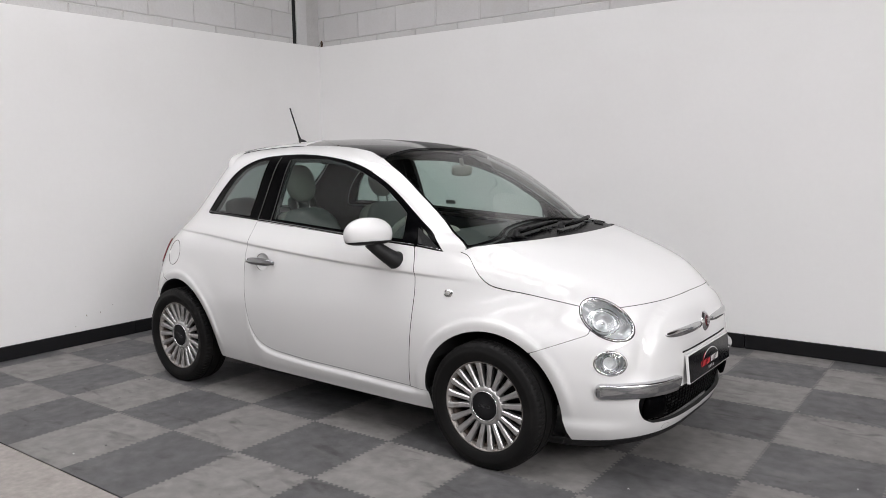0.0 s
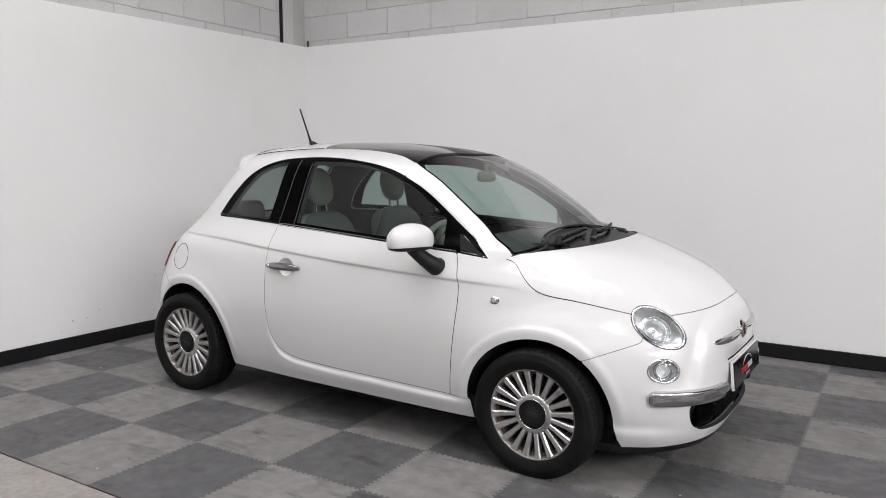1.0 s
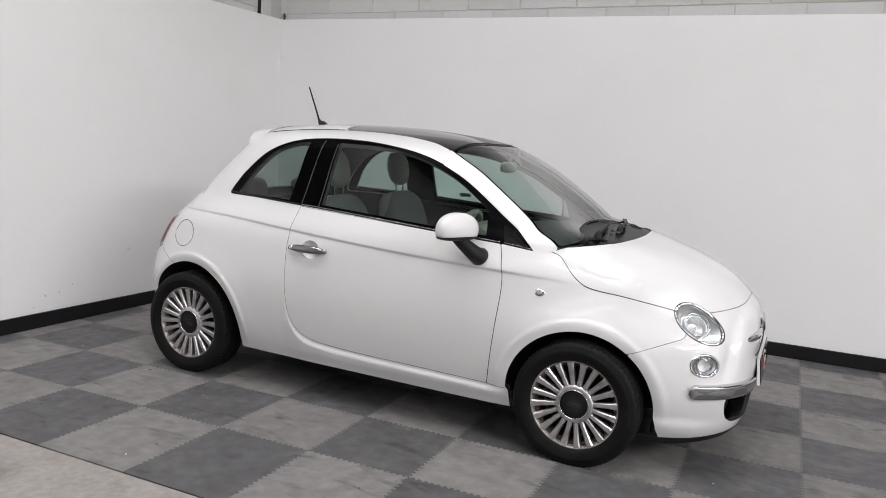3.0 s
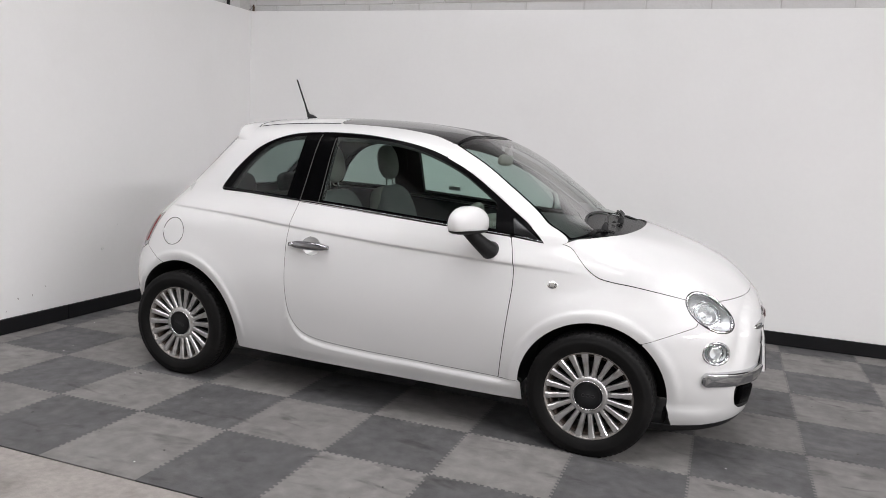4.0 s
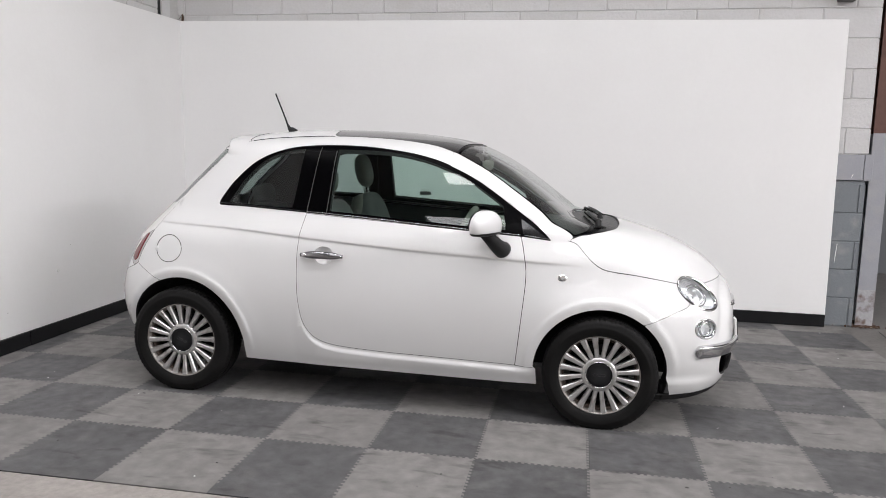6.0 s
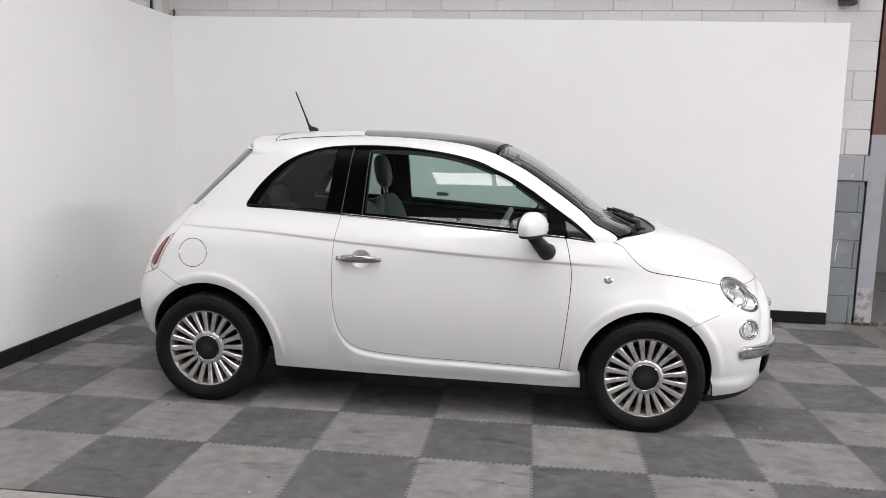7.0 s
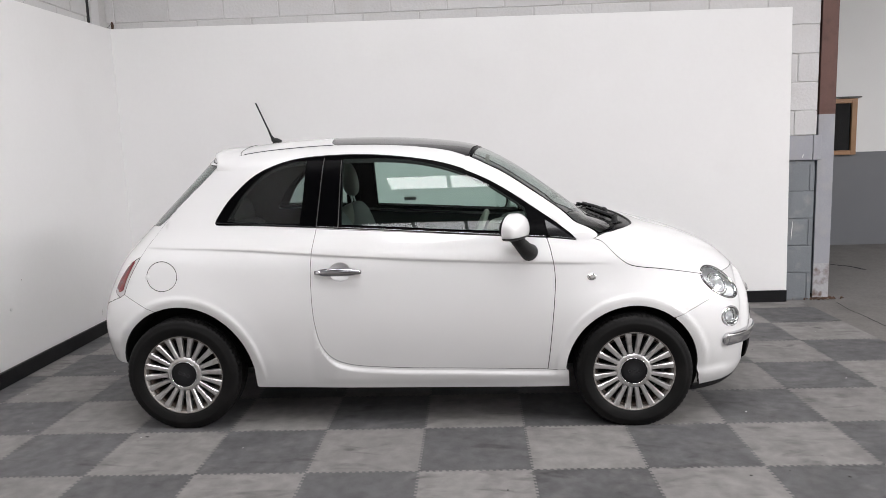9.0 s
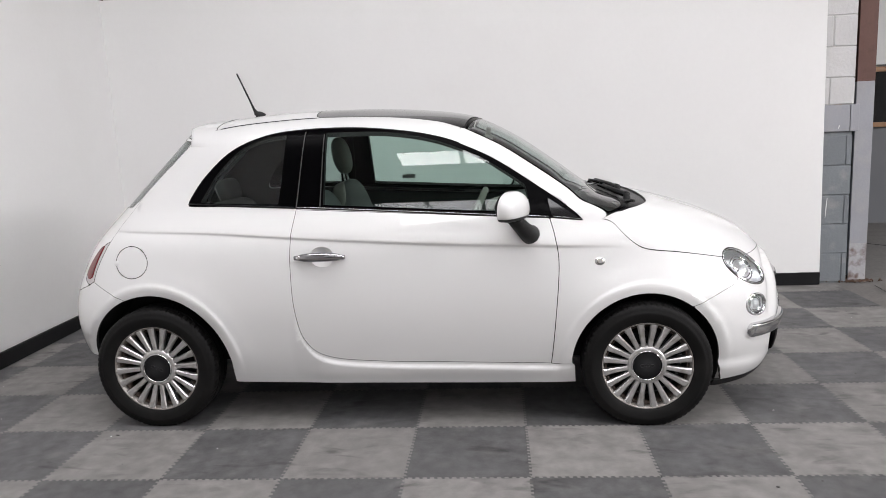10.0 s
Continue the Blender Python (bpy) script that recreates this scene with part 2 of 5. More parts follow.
def slab(name, foot, top, z0, z1, away, mat, bevel=0.003):
    """Board whose face runs from a foot line to a top line (heights z1 at both ends), its back moved by away."""
    bm = bmesh.new()
    face = [(*foot[0], z0), (*foot[1], z0), (*top[1], z1[1]), (*top[0], z1[0])]
    a = [bm.verts.new(p) for p in face]
    b = [bm.verts.new((p[0] + away[0], p[1] + away[1], p[2])) for p in face]
    bm.faces.new(a)
    bm.faces.new(b[::-1])
    for k in range(4):
        bm.faces.new((a[k], b[k], b[(k + 1) % 4], a[(k + 1) % 4]))
    bmesh.ops.recalc_face_normals(bm, faces=bm.faces[:])
    bmesh.ops.bevel(bm, geom=bm.edges[:], offset=bevel, segments=2, affect='EDGES', profile=0.5)
    return part(name, bm, mat)


def along(line, f):
    return tuple(a * (1 - f) + b * f for a, b in zip(*line))


structure(box("ground", -3.3, 16, -14, 14, -0.30, -0.008, M_SLAB), "worn grey concrete floor slab of the workshop", "floor")
structure(box("walkway", -2.9, 15.9, -13.9, -0.580, -0.007, -0.003, M_CONC), "pale pinkish concrete strip in front of the mat", "floor")
structure(slab("wall_panel_left", (FOOT_L[0], along(FOOT_L, 1.003)), (TOP_L[0], along(TOP_L, 1.003)), 0.0, (2.39, 2.464), (-0.035, 0), M_BOARD), "smooth white painted lining board with small scuffs", "wall panel")
structure(slab("wall_panel_back", (along(FOOT_B, -0.003), FOOT_B[1]), (along(TOP_B, -0.003), TOP_B[1]), 0.0, (2.462, 2.418), (0, 0.035), M_BOARD), "smooth white painted lining board on the back wall", "wall panel")


def skirting(name, line, f0, f1, off, label):
    """Black board along part of a foot line."""
    a, b = along(line, f0), along(line, f1)
    foot = ((a[0] + off[0], a[1] + off[1]), (b[0] + off[0], b[1] + off[1]))
    return structure(slab(name, foot, foot, 0.002, (0.100, 0.100), (-off[0] * 0.96, -off[1] * 0.96), M_BASEB), label, "skirting")


for f0, f1 in ((0.0, 0.6202), (0.6209, 0.9955)):
    skirting("baseboard_left", FOOT_L, f0, f1, (0.022, 0), "black painted skirting board with an open joint")
for f0, f1 in ((0.001, 0.7372), (0.7379, 0.999)):
    skirting("baseboard_back", FOOT_B, f0, f1, (0, -0.022), "black painted skirting board")
# block walls behind them (mortar core; the blocks follow at the end)
left_turn(structure(box("wall_left", -3.02, -2.807, -14, 3.60, -0.01, CEIL, M_MORTAR), "white painted concrete block wall", "wall"))
back_turn(structure(box("wall_back", -2.95, 3.13, FB + 0.007, FB + 0.21, 1.388, CEIL, M_MORTAR), "white painted concrete block wall", "wall"))
back_turn(structure(box("wall_back_foot", -2.95, 3.13, FB + 0.007, FB + 0.21, -0.01, 1.180, M_BLOCKG), "dark grey painted foot of the block wall", "wall"))


def cladding():
    """Sheet of rounded ribs, 76 mm apart, along the wall above the blocks."""
    bm = bmesh.new()
    prof = []
    for k in range(34):
        for f in range(8):
            prof.append((0.034 * math.sin(math.pi * f / 8) ** 0.7, 2.50 + 0.076 * (k + f / 8)))
    rows = [[bm.verts.new((-2.775 + h, y, z)) for h, z in prof] for y in (-9.0, 0.12)]
    rows += [[bm.verts.new((-2.80, y, z)) for h, z in prof] for y in (0.12, -9.0)]
    for a, b in ((0, 1), (1, 2), (2, 3), (3, 0)):
        for k in range(len(prof) - 1):
            bm.faces.new((rows[a][k], rows[b][k], rows[b][k + 1], rows[a][k + 1]))
    bmesh.ops.recalc_face_normals(bm, faces=bm.faces[:])
    return bm


left_turn(structure(link_mesh("wall_cladding", cladding(), M_CLAD, smooth=True), "pale ribbed metal cladding above the block wall", "cladding"))
# the rest of the hall: far wall, and right wall, rear wall, roof out of view
structure(box("wall_far", 2.8, 16, 6.43, 6.63, 1.147, CEIL, M_FARW), "far white painted wall", "wall")
structure(box("wall_far_dado", 2.8, 16, 6.42, 6.63, -0.008, 1.145, M_DADO), "dark grey painted lower part of the far wall", "wall")
structure(box("wall_right", 15.8, 16, -14, 6.42, -0.008, CEIL, M_FARW), "white painted end wall", "wall")
# unseen rear wall, toned dark to dim reflections and bounce on the car
structure(box("wall_rear", -3.1, 15.8, -13.9, -13.7, -0.008, CEIL, M_REARWALL), "unseen rear wall in a dark tone that dims reflections", "wall")


def ceiling_mesh():
    """Ribbed sheet roof with an opening for every rooflight."""
    xs = sorted({-3.2, 16.0, *[v for s in SKYLIGHTS for v in (s[0] - s[2] / 2, s[0] + s[2] / 2)]})
    ys = sorted({-14.0, 7.5, *[v for s in SKYLIGHTS for v in (s[1] - s[3] / 2, s[1] + s[3] / 2)]})
    bm = bmesh.new()
    for x0, x1 in zip(xs, xs[1:]):
        for y0, y1 in zip(ys, ys[1:]):
            mx, my = (x0 + x1) / 2, (y0 + y1) / 2
            if any(abs(mx - s[0]) < s[2] / 2 and abs(my - s[1]) < s[3] / 2 for s in SKYLIGHTS):
                continue
            n = max(1, round((y1 - y0) / 0.10))
            d = (y1 - y0) / n
            prof = [(y0 + k * d + f * d, h) for k in range(n) for f, h in ((0.0, 0.0), (0.5, 0.0), (0.62, -0.010), (0.88, -0.010))] + [(y1, 0.0)]
            rows = [[bm.verts.new((x, y, CEIL + h)) for y, h in prof] for x in (x0, x1)]
            for k in range(len(prof) - 1):
                bm.faces.new((rows[0][k], rows[0][k + 1], rows[1][k + 1], rows[1][k]))
            add_box(bm, x0, x1, y0, y1, CEIL + 0.05, CEIL + 0.08)
    return bm


structure(link_mesh("ceiling", ceiling_mesh(), M_CEIL), "grey sheet roof with rooflights", "ceiling")
# bars for every opening, the two added fill openings at the right included
for k, (sx, sy, sw, sh, sp) in enumerate(SKYLIGHTS):
    frame_ob = empty("rooflight", Matrix.Translation((sx, sy, CEIL)))
    tagged(frame_ob, "long rooflight with dark glazing bars, out of view, placed for its light", "rooflight", group="rooflights")
    along = sw >= sh
    n = max(2, round(max(sw, sh) / 0.75))
    for q in range(n + 1):
        f = -0.5 + q / n
        if along:
            box("glazing_bar", f * sw - 0.025, f * sw + 0.025, -sh / 2, sh / 2, -0.05, 0.0, M_STEELG, frame_ob)
        else:
            box("glazing_bar", -sw / 2, sw / 2, f * sh - 0.025, f * sh + 0.025, -0.05, 0.0, M_STEELG, frame_ob)

# steel column, rail and far window beside the opening
def steel_column():
    """H-section column with a painted foot."""
    col = empty("steel_column", Matrix.Translation((3.238, 3.437, 0)))
    tagged(col, "steel column, red oxide above and grey paint below", "column")
    for nm, z0, z1, m in (("foot", 0.004, 0.30, M_PEEL), ("lower_shaft", 0.30, 1.557, M_STEELG), ("upper_shaft", 1.557, CEIL, M_BROWN)):
        bm = bmesh.new()
        add_box(bm, -0.066, 0.066, -0.10, -0.088, z0, z1)
        add_box(bm, -0.066, 0.066, 0.088, 0.10, z0, z1)
        add_box(bm, -0.004, 0.004, -0.087, 0.087, z0, z1)
        part(nm, bm, m, col)
    box("base_plate", -0.09, 0.10, -0.125, 0.12, -0.008, 0.006, M_RUST, col, "rusty base plate")
    bm = bmesh.new()
    random.seed(5)
    for k in range(60):
        x, y, r = random.gauss(-0.01, 0.075), random.uniform(-0.17, -0.108), random.uniform(0.003, 0.010)
        bmesh.ops.create_icosphere(bm, subdivisions=1, radius=r, matrix=Matrix.Translation((x, y, r * 0.4)) @ Matrix.Diagonal((1.3, 1, random.uniform(0.5, 1.6), 1)))
    tagged(part("rust_flakes", bm, M_RUST, col, "flaking rust at the foot"), kind="stuff")
    return col


steel_column()
pad = box("bearing_pad", RX - 0.06, 3.107, FB - 0.012, FB + 0.20, 1.184, 1.386, M_STEELG, bevel=0.004)
back_turn(structure(pad, "grey painted concrete pad stone in the wall", "pad stone"))
stub = box("bearing_stub", 3.110, 3.174, FB - 0.020, FB + 0.16, 1.182, 1.388, M_STEELG, bevel=0.004)
structure(stub, "grey painted steel bracket beside the column", "bracket")


def far_window():
    w = empty("window_1", Matrix.Translation((4.66, 6.425, 1.456)))
    structure(w, "small window with a varnished wooden frame", "window")
    for nm, a in (("frame_side", (-0.34, -0.275, -0.34, 0.34)), ("frame_side", (0.275, 0.34, -0.34, 0.34)), ("frame_head", (-0.275, 0.275, 0.285, 0.34)), ("frame_foot", (-0.275, 0.275, -0.34, -0.285))):
        box(nm, a[0], a[1], -0.05, 0.003, a[2], a[3], M_WOOD, w, bevel=0.004)
    box("pane", -0.275, 0.275, -0.022, -0.016, -0.285, 0.285, M_ROOF, w)
    box("frame_cap", -0.40, 0.395, -0.035, 0.003, 0.350, 0.366, M_LAMPGREY, w, "thin dark strip over the window")
    return w


far_window()


# ---------------------------------------------------------------- the car's body surface
# Car axes: x ahead, y to its left, z up; origin on the floor midway between the axles.
CAR = pose(-0.0855, 1.290, 0, 0, 0, -1.30) @ Matrix.Diagonal((0.987, 0.972, 0.980, 1))


def smooth(points, n=40):
    """Catmull-Rom curve through points, n steps a span."""
    p = np.array([points[0], *points, points[-1]], float)
    p[0], p[-1] = 2 * p[1] - p[2], 2 * p[-2] - p[-3]
    out = []
    t = np.linspace(0, 1, n, endpoint=False)[:, None]
    for a, b, c, d in zip(p, p[1:], p[2:], p[3:]):
        out.append(0.5 * (2 * b + (c - a) * t + (2 * a - 5 * b + 4 * c - d) * t ** 2 + (3 * b - a - 3 * c + d) * t ** 3))
    return np.vstack([*out, p[-2][None]])


NOSE = smooth([(1.80, 0.14), (1.84, 0.20), (1.865, 0.30), (1.872, 0.42), (1.865, 0.52), (1.858, 0.62), (1.832, 0.70), (1.778, 0.772), (1.675, 0.852),
               (1.51, 0.923), (1.33, 0.972), (1.16, 1.005), (1.010, 1.032), (0.925, 1.092), (0.795, 1.190), (0.632, 1.306), (0.458, 1.405), (0.33, 1.448),
               (0.13, 1.476), (-0.12, 1.494), (-0.43, 1.499)])
TAIL = smooth([(-1.64, 0.14), (-1.68, 0.22), (-1.715, 0.34), (-1.728, 0.45), (-1.72, 0.58), (-1.685, 0.72), (-1.605, 0.88), (-1.492, 1.03), (-1.357, 1.17),
               (-1.224, 1.30), (-1.130, 1.395), (-1.08, 1.432), (-0.96, 1.460), (-0.80, 1.481), (-0.62, 1.494), (-0.43, 1.499)])
SIDE = smooth([(0.71, 0.14), (0.745, 0.20), (0.777, 0.30), (0.798, 0.42), (0.808, 0.54), (0.808, 0.64), (0.80, 0.75), (0.786, 0.85), (0.765, 0.92), (0.735, 0.98),
               (0.708, 1.03), (0.672, 1.11), (0.63, 1.21), (0.585, 1.31), (0.535, 1.385), (0.45, 1.432), (0.33, 1.463), (0.17, 1.490), (0.0, 1.499)])
CREASE = smooth([(-1.50, 0.930), (-1.36, 0.937), (-1.05, 0.939), (-0.766, 0.930), (-0.41, 0.905), (0.0, 0.878), (0.272, 0.863), (0.72, 0.842), (1.0, 0.828), (1.16, 0.814), (1.6, 0.79)])
PF = smooth([(0.14, 3.8), (0.35, 4.0), (0.55, 3.8), (0.72, 3.0), (0.85, 3.0), (0.94, 3.3), (1.0, 4.8), (1.08, 6.6), (1.20, 7.0), (1.32, 6.4), (1.42, 4.2), (1.47, 2.9), (1.50, 2.3)])
PR = smooth([(0.14, 3.8), (0.35, 4.4), (0.55, 4.6), (0.72, 4.2), (0.86, 3.9), (0.95, 3.4), (1.05, 3.0), (1.20, 2.9), (1.32, 2.9), (1.42, 2.8), (1.50, 2.3)])
XC = smooth([(0.14, 0.15), (0.50, 0.14), (0.90, 0.08), (1.10, -0.18), (1.30, -0.33), (1.50, -0.43)])
WHEEL_X = 1.15
ARCH_F, ARCH_B = (1.162, 0.280, 0.335), (-1.148, 0.272, 0.376)      # centre x, z and radius
ZTOP = 1.499
DOOR_FOOT = smooth([(-0.455, 0.57), (-0.401, 0.411), (-0.292, 0.333), (-0.032, 0.307), (0.30, 0.299), (0.735, 0.288), (0.9, 0.288)])


def section(x, z):
    """At x and height z: greatest half width, share of the way to the end, and roundness of the plan."""
    zc = np.clip(z, 0.14, ZTOP)
    xn, xt = np.interp(zc, NOSE[:, 1], NOSE[:, 0]), np.interp(zc, TAIL[:, 1], TAIL[:, 0])
    w = np.interp(zc, SIDE[:, 1], SIDE[:, 0])
    xc = np.clip(np.interp(zc, *XC.T), xt, xn)
    front = x >= xc
    p = np.where(front, np.interp(zc, *PF.T), np.interp(zc, *PR.T))
    u = np.abs(x - xc) / np.maximum(np.where(front, xn - xc, xc - xt), 1e-4)
    return w, u, p


def relief(x, z):
    """Shoulder crease, flared arches and sill ledge, added to the half width."""
    cz = np.interp(x, CREASE[:, 0], CREASE[:, 1])
    fade = np.clip((1.08 - x) / 0.30, 0, 1) * np.clip((x + 1.46) / 0.15, 0, 1)
    y = fade * -0.0046 * np.tanh((cz - z) / 0.0045) * np.clip(1 - (z - cz - 0.04) / 0.22, 0, 1)
    for ax, az, ar in (ARCH_F, ARCH_B):
        r = np.hypot(x - ax, z - az)
        lip = 0.5 - 0.5 * np.tanh((r - ar - 0.050) / 0.010)
        tuck = np.clip((ar + 0.05 - r) / 0.05, 0, 1.2)
        y = y + (0.010 * lip - 0.011 * tuck + 0.008 * np.exp(-((r - ar - 0.05) / 0.07) ** 2)) * np.clip((z - 0.22) / 0.15, 0, 1)
    dz = np.interp(x, DOOR_FOOT[:, 0], DOOR_FOOT[:, 1])
    s = np.clip((dz - z) / 0.026, 0, 1)
    ledge = s * s * (3 - 2 * s) * np.clip((x + 0.455) / 0.12, 0, 1) * np.clip((0.84 - x) / 0.10, 0, 1)
    # front bumper spreads towards its foot
    low = np.clip((0.272 - z) / 0.045, 0, 1)
    spread = np.clip((x - 1.42) / 0.10, 0, 1) * np.clip((1.79 - x) / 0.14, 0, 1) * (0.75 * low * low * (3 - 2 * low) + 0.25 * np.clip((0.40 - z) / 0.20, 0, 1))
    return y + 0.015 * ledge * np.clip((z - 0.19) / 0.06, 0.35, 1) + 0.024 * spread


def half_width(x, z):
    """Half the body's width at x and height z; negative beyond its ends."""
    x, z = np.broadcast_arrays(np.asarray(x, float), np.asarray(z, float))
    w, u, p = section(x, z)
    k = 1 - np.minimum(u, 3) ** p
    y = np.where(k > 0, w * np.maximum(k, 0) ** (1 / p), -np.abs(k) * 0.05)
    y = y + np.where(k > 0.02, relief(x, z), 0)
    return np.where(z > ZTOP, -1.0, y)


def level(x, y, z):
    """Zero on the body, growing outwards; smooth across the middle line."""
    w, u, p = section(x, z)
    q = np.abs(y) - np.where(np.abs(y) > 0.5, relief(x, z), 0)
    return (np.maximum(q, 0) / w) ** p + np.minimum(u, 3) ** p - 1


def surface_normal(p):
    """Outward normals of the body at points p (n x 3)."""
    e = 0.004
    s = np.where(p[:, 1] < 0, -1.0, 1.0)
    dx = (half_width(p[:, 0] + e, p[:, 2]) - half_width(p[:, 0] - e, p[:, 2])) / (2 * e)
    dz = (half_width(p[:, 0], np.minimum(p[:, 2] + e, ZTOP)) - half_width(p[:, 0], p[:, 2] - e)) / (2 * e)
    n = np.stack([-dx, s, -dz], 1)
    flat = np.abs(p[:, 1]) < 0.02
    n[flat, 1] *= np.abs(p[flat, 1]) / 0.02
    n /= np.maximum(np.linalg.norm(n, axis=1, keepdims=True), 1e-9)
    x, y, z = p.T
    z = np.minimum(z, 1.45)
    e = 0.003
    g = np.stack([level(x + e, y, z) - level(x - e, y, z), level(x, y + e, z) - level(x, y - e, z), level(x, y, z + e) - level(x, y, z - e)], 1)
    g /= np.maximum(np.linalg.norm(g, axis=1, keepdims=True), 1e-9)
    # the smooth field serves below the roof, away from the flanks
    f = (np.clip((1.43 - p[:, 2]) / 0.06, 0, 1) * np.clip((0.66 - np.abs(y)) / 0.12, 0, 1))[:, None]
    n = n * (1 - f) + g * f
    return n / np.maximum(np.linalg.norm(n, axis=1, keepdims=True), 1e-9)


def solve(lo, hi, inside):
    """Bisection, for arrays: the border between lo (inside) and hi."""
    lo, hi = lo.copy(), hi.copy()
    for _ in range(34):
        mid = (lo + hi) / 2
        ok = inside(mid)
        lo, hi = np.where(ok, mid, lo), np.where(ok, hi, mid)
    return lo


def by_side(sign=-1):
    def f(uv):
        return np.stack([uv[:, 0], sign * np.maximum(half_width(uv[:, 0], uv[:, 1]), 0.0), uv[:, 1]], 1)
    return f


def by_top(uv):
    x, y = uv[:, 0], np.abs(uv[:, 1])
    z = solve(np.full(len(x), 0.70), np.full(len(x), ZTOP), lambda m: half_width(x, m) > y)
    return np.stack([x, uv[:, 1], z], 1)


AXIS_F, AXIS_R, ROUND = 0.95, -0.85, 0.8


def by_round(axis, way):
    """Round a vertical axis: u is the angle times ROUND (0 dead ahead or astern, growing to the car's left), v the height."""
    def f(uv):
        a, z = uv[:, 0] / ROUND, uv[:, 1]
        r = solve(np.zeros(len(a)), np.full(len(a), 1.4), lambda m: half_width(axis + way * m * np.cos(a), z) > np.abs(m * np.sin(a)))
        return np.stack([axis + way * r * np.cos(a), r * np.sin(a), z], 1)
    return f


def to_round(axis, way, p):
    p = np.atleast_2d(p)
    return np.stack([np.arctan2(p[:, 1], way * (p[:, 0] - axis)) * ROUND, p[:, 2]], 1)


front_map, rear_map = by_round(AXIS_F, 1), by_round(AXIS_R, -1)


# ---------------------------------------------------------------- panels cut from that surface
def even(points, step, closed=True):
    p = np.asarray(points, float)
    if closed:
        p = np.vstack([p, p[:1]])
    d = np.r_[0, np.cumsum(np.linalg.norm(np.diff(p, axis=0), axis=1))]
    keep = np.r_[True, np.diff(d) > 1e-7]
    n = max(3, int(round(d[-1] / step)))
    t = np.linspace(0, d[-1], n + 1)
    if closed:
        t = t[:-1]
    return np.stack([np.interp(t, d[keep], p[keep, k]) for k in range(p.shape[1])], 1)


def outline(*runs, step=0.014):
    """Closed outline of smooth runs, each from the end of the last; sharp corners between them."""
    out = []
    for r in runs:
        c = smooth(r, 16) if len(r) > 2 else np.array(r, float)
        c = even(c, step, closed=False)
        out.append(c[:-1] if np.allclose(c[-1], runs[(runs.index(r) + 1) % len(runs)][0]) else c)
    return np.vstack(out)


def ellipse(cx, cy, rx, ry, turn=0.0, n=48):
    a = np.linspace(0, 2 * math.pi, n, endpoint=False)
    c, s = math.cos(turn), math.sin(turn)
    x, y = rx * np.cos(a), ry * np.sin(a)
    return np.stack([cx + x * c - y * s, cy + x * s + y * c], 1)


def in_poly(pts, poly):
    x, y = pts[:, :1], pts[:, 1:]
    a, b = poly, np.roll(poly, -1, 0)
    dy = np.where(np.abs(b[:, 1] - a[:, 1]) < 1e-12, 1e-12, b[:, 1] - a[:, 1])
    cross = ((a[:, 1] > y) != (b[:, 1] > y)) & (x < (b[:, 0] - a[:, 0]) * (y - a[:, 1]) / dy + a[:, 0])
    return cross.sum(1) % 2 == 1


def edge_gap(pts, poly):
    a, b = poly[None], np.roll(poly, -1, 0)[None]
    p = pts[:, None]
    d = b - a
    t = np.clip(((p - a) * d).sum(2) / np.maximum((d * d).sum(2), 1e-12), 0, 1)
    return np.linalg.norm(p - a - t[..., None] * d, axis=2).min(1)


def cut_sheet(border, holes=(), step=0.03, lines=()):
    """Triangles of the flat shape border minus holes."""
    loops = [np.asarray(border, float), *[np.asarray(h, float) for h in holes]]
    lo, hi = loops[0].min(0), loops[0].max(0)
    g = np.stack(np.meshgrid(np.arange(lo[0] + step / 2, hi[0], step), np.arange(lo[1] + step / 2, hi[1], step)), -1).reshape(-1, 2)
    ok = in_poly(g, loops[0])
    for h in loops[1:]:
        ok &= ~in_poly(g, h)
    g = g[ok]
    if len(g):
        for lp in loops:
            g = g[edge_gap(g, lp) > step * 0.45]
            if not len(g):
                break
    # extra rows of points along creases
    extra = []
    for ln in lines:
        ok = in_poly(ln, loops[0])
        for h in loops[1:]:
            ok &= ~in_poly(ln, h)
        for lp in loops:
            ok[ok] = edge_gap(ln[ok], lp) > 0.004
        if ok.any():
            extra.append(ln[ok])
    if extra and len(g):
        e = np.vstack(extra)
        g = g[np.array([np.min(np.hypot(*(e - q).T)) > 0.010 for q in g])]
        g = np.vstack([g, e])
    vs, es = [], []
    for lp in loops:
        n = len(vs)
        vs += [Vector(p) for p in lp]
        es += [(n + k, n + (k + 1) % len(lp)) for k in range(len(lp))]
    vs += [Vector(p) for p in g]
    ov, _, of, *_ = delaunay_2d_cdt(vs, es, [], 0, 1e-6)
    ov = np.array([tuple(v)[:2] for v in ov])
    of = np.array([f for f in of if len(f) == 3])
    c = ov[of].mean(1)
    ok = in_poly(c, loops[0])
    for h in loops[1:]:
        ok &= ~in_poly(c, h)
    of = of[ok]
    used, inv = np.unique(of, return_inverse=True)
    return ov[used], inv.reshape(-1, 3)


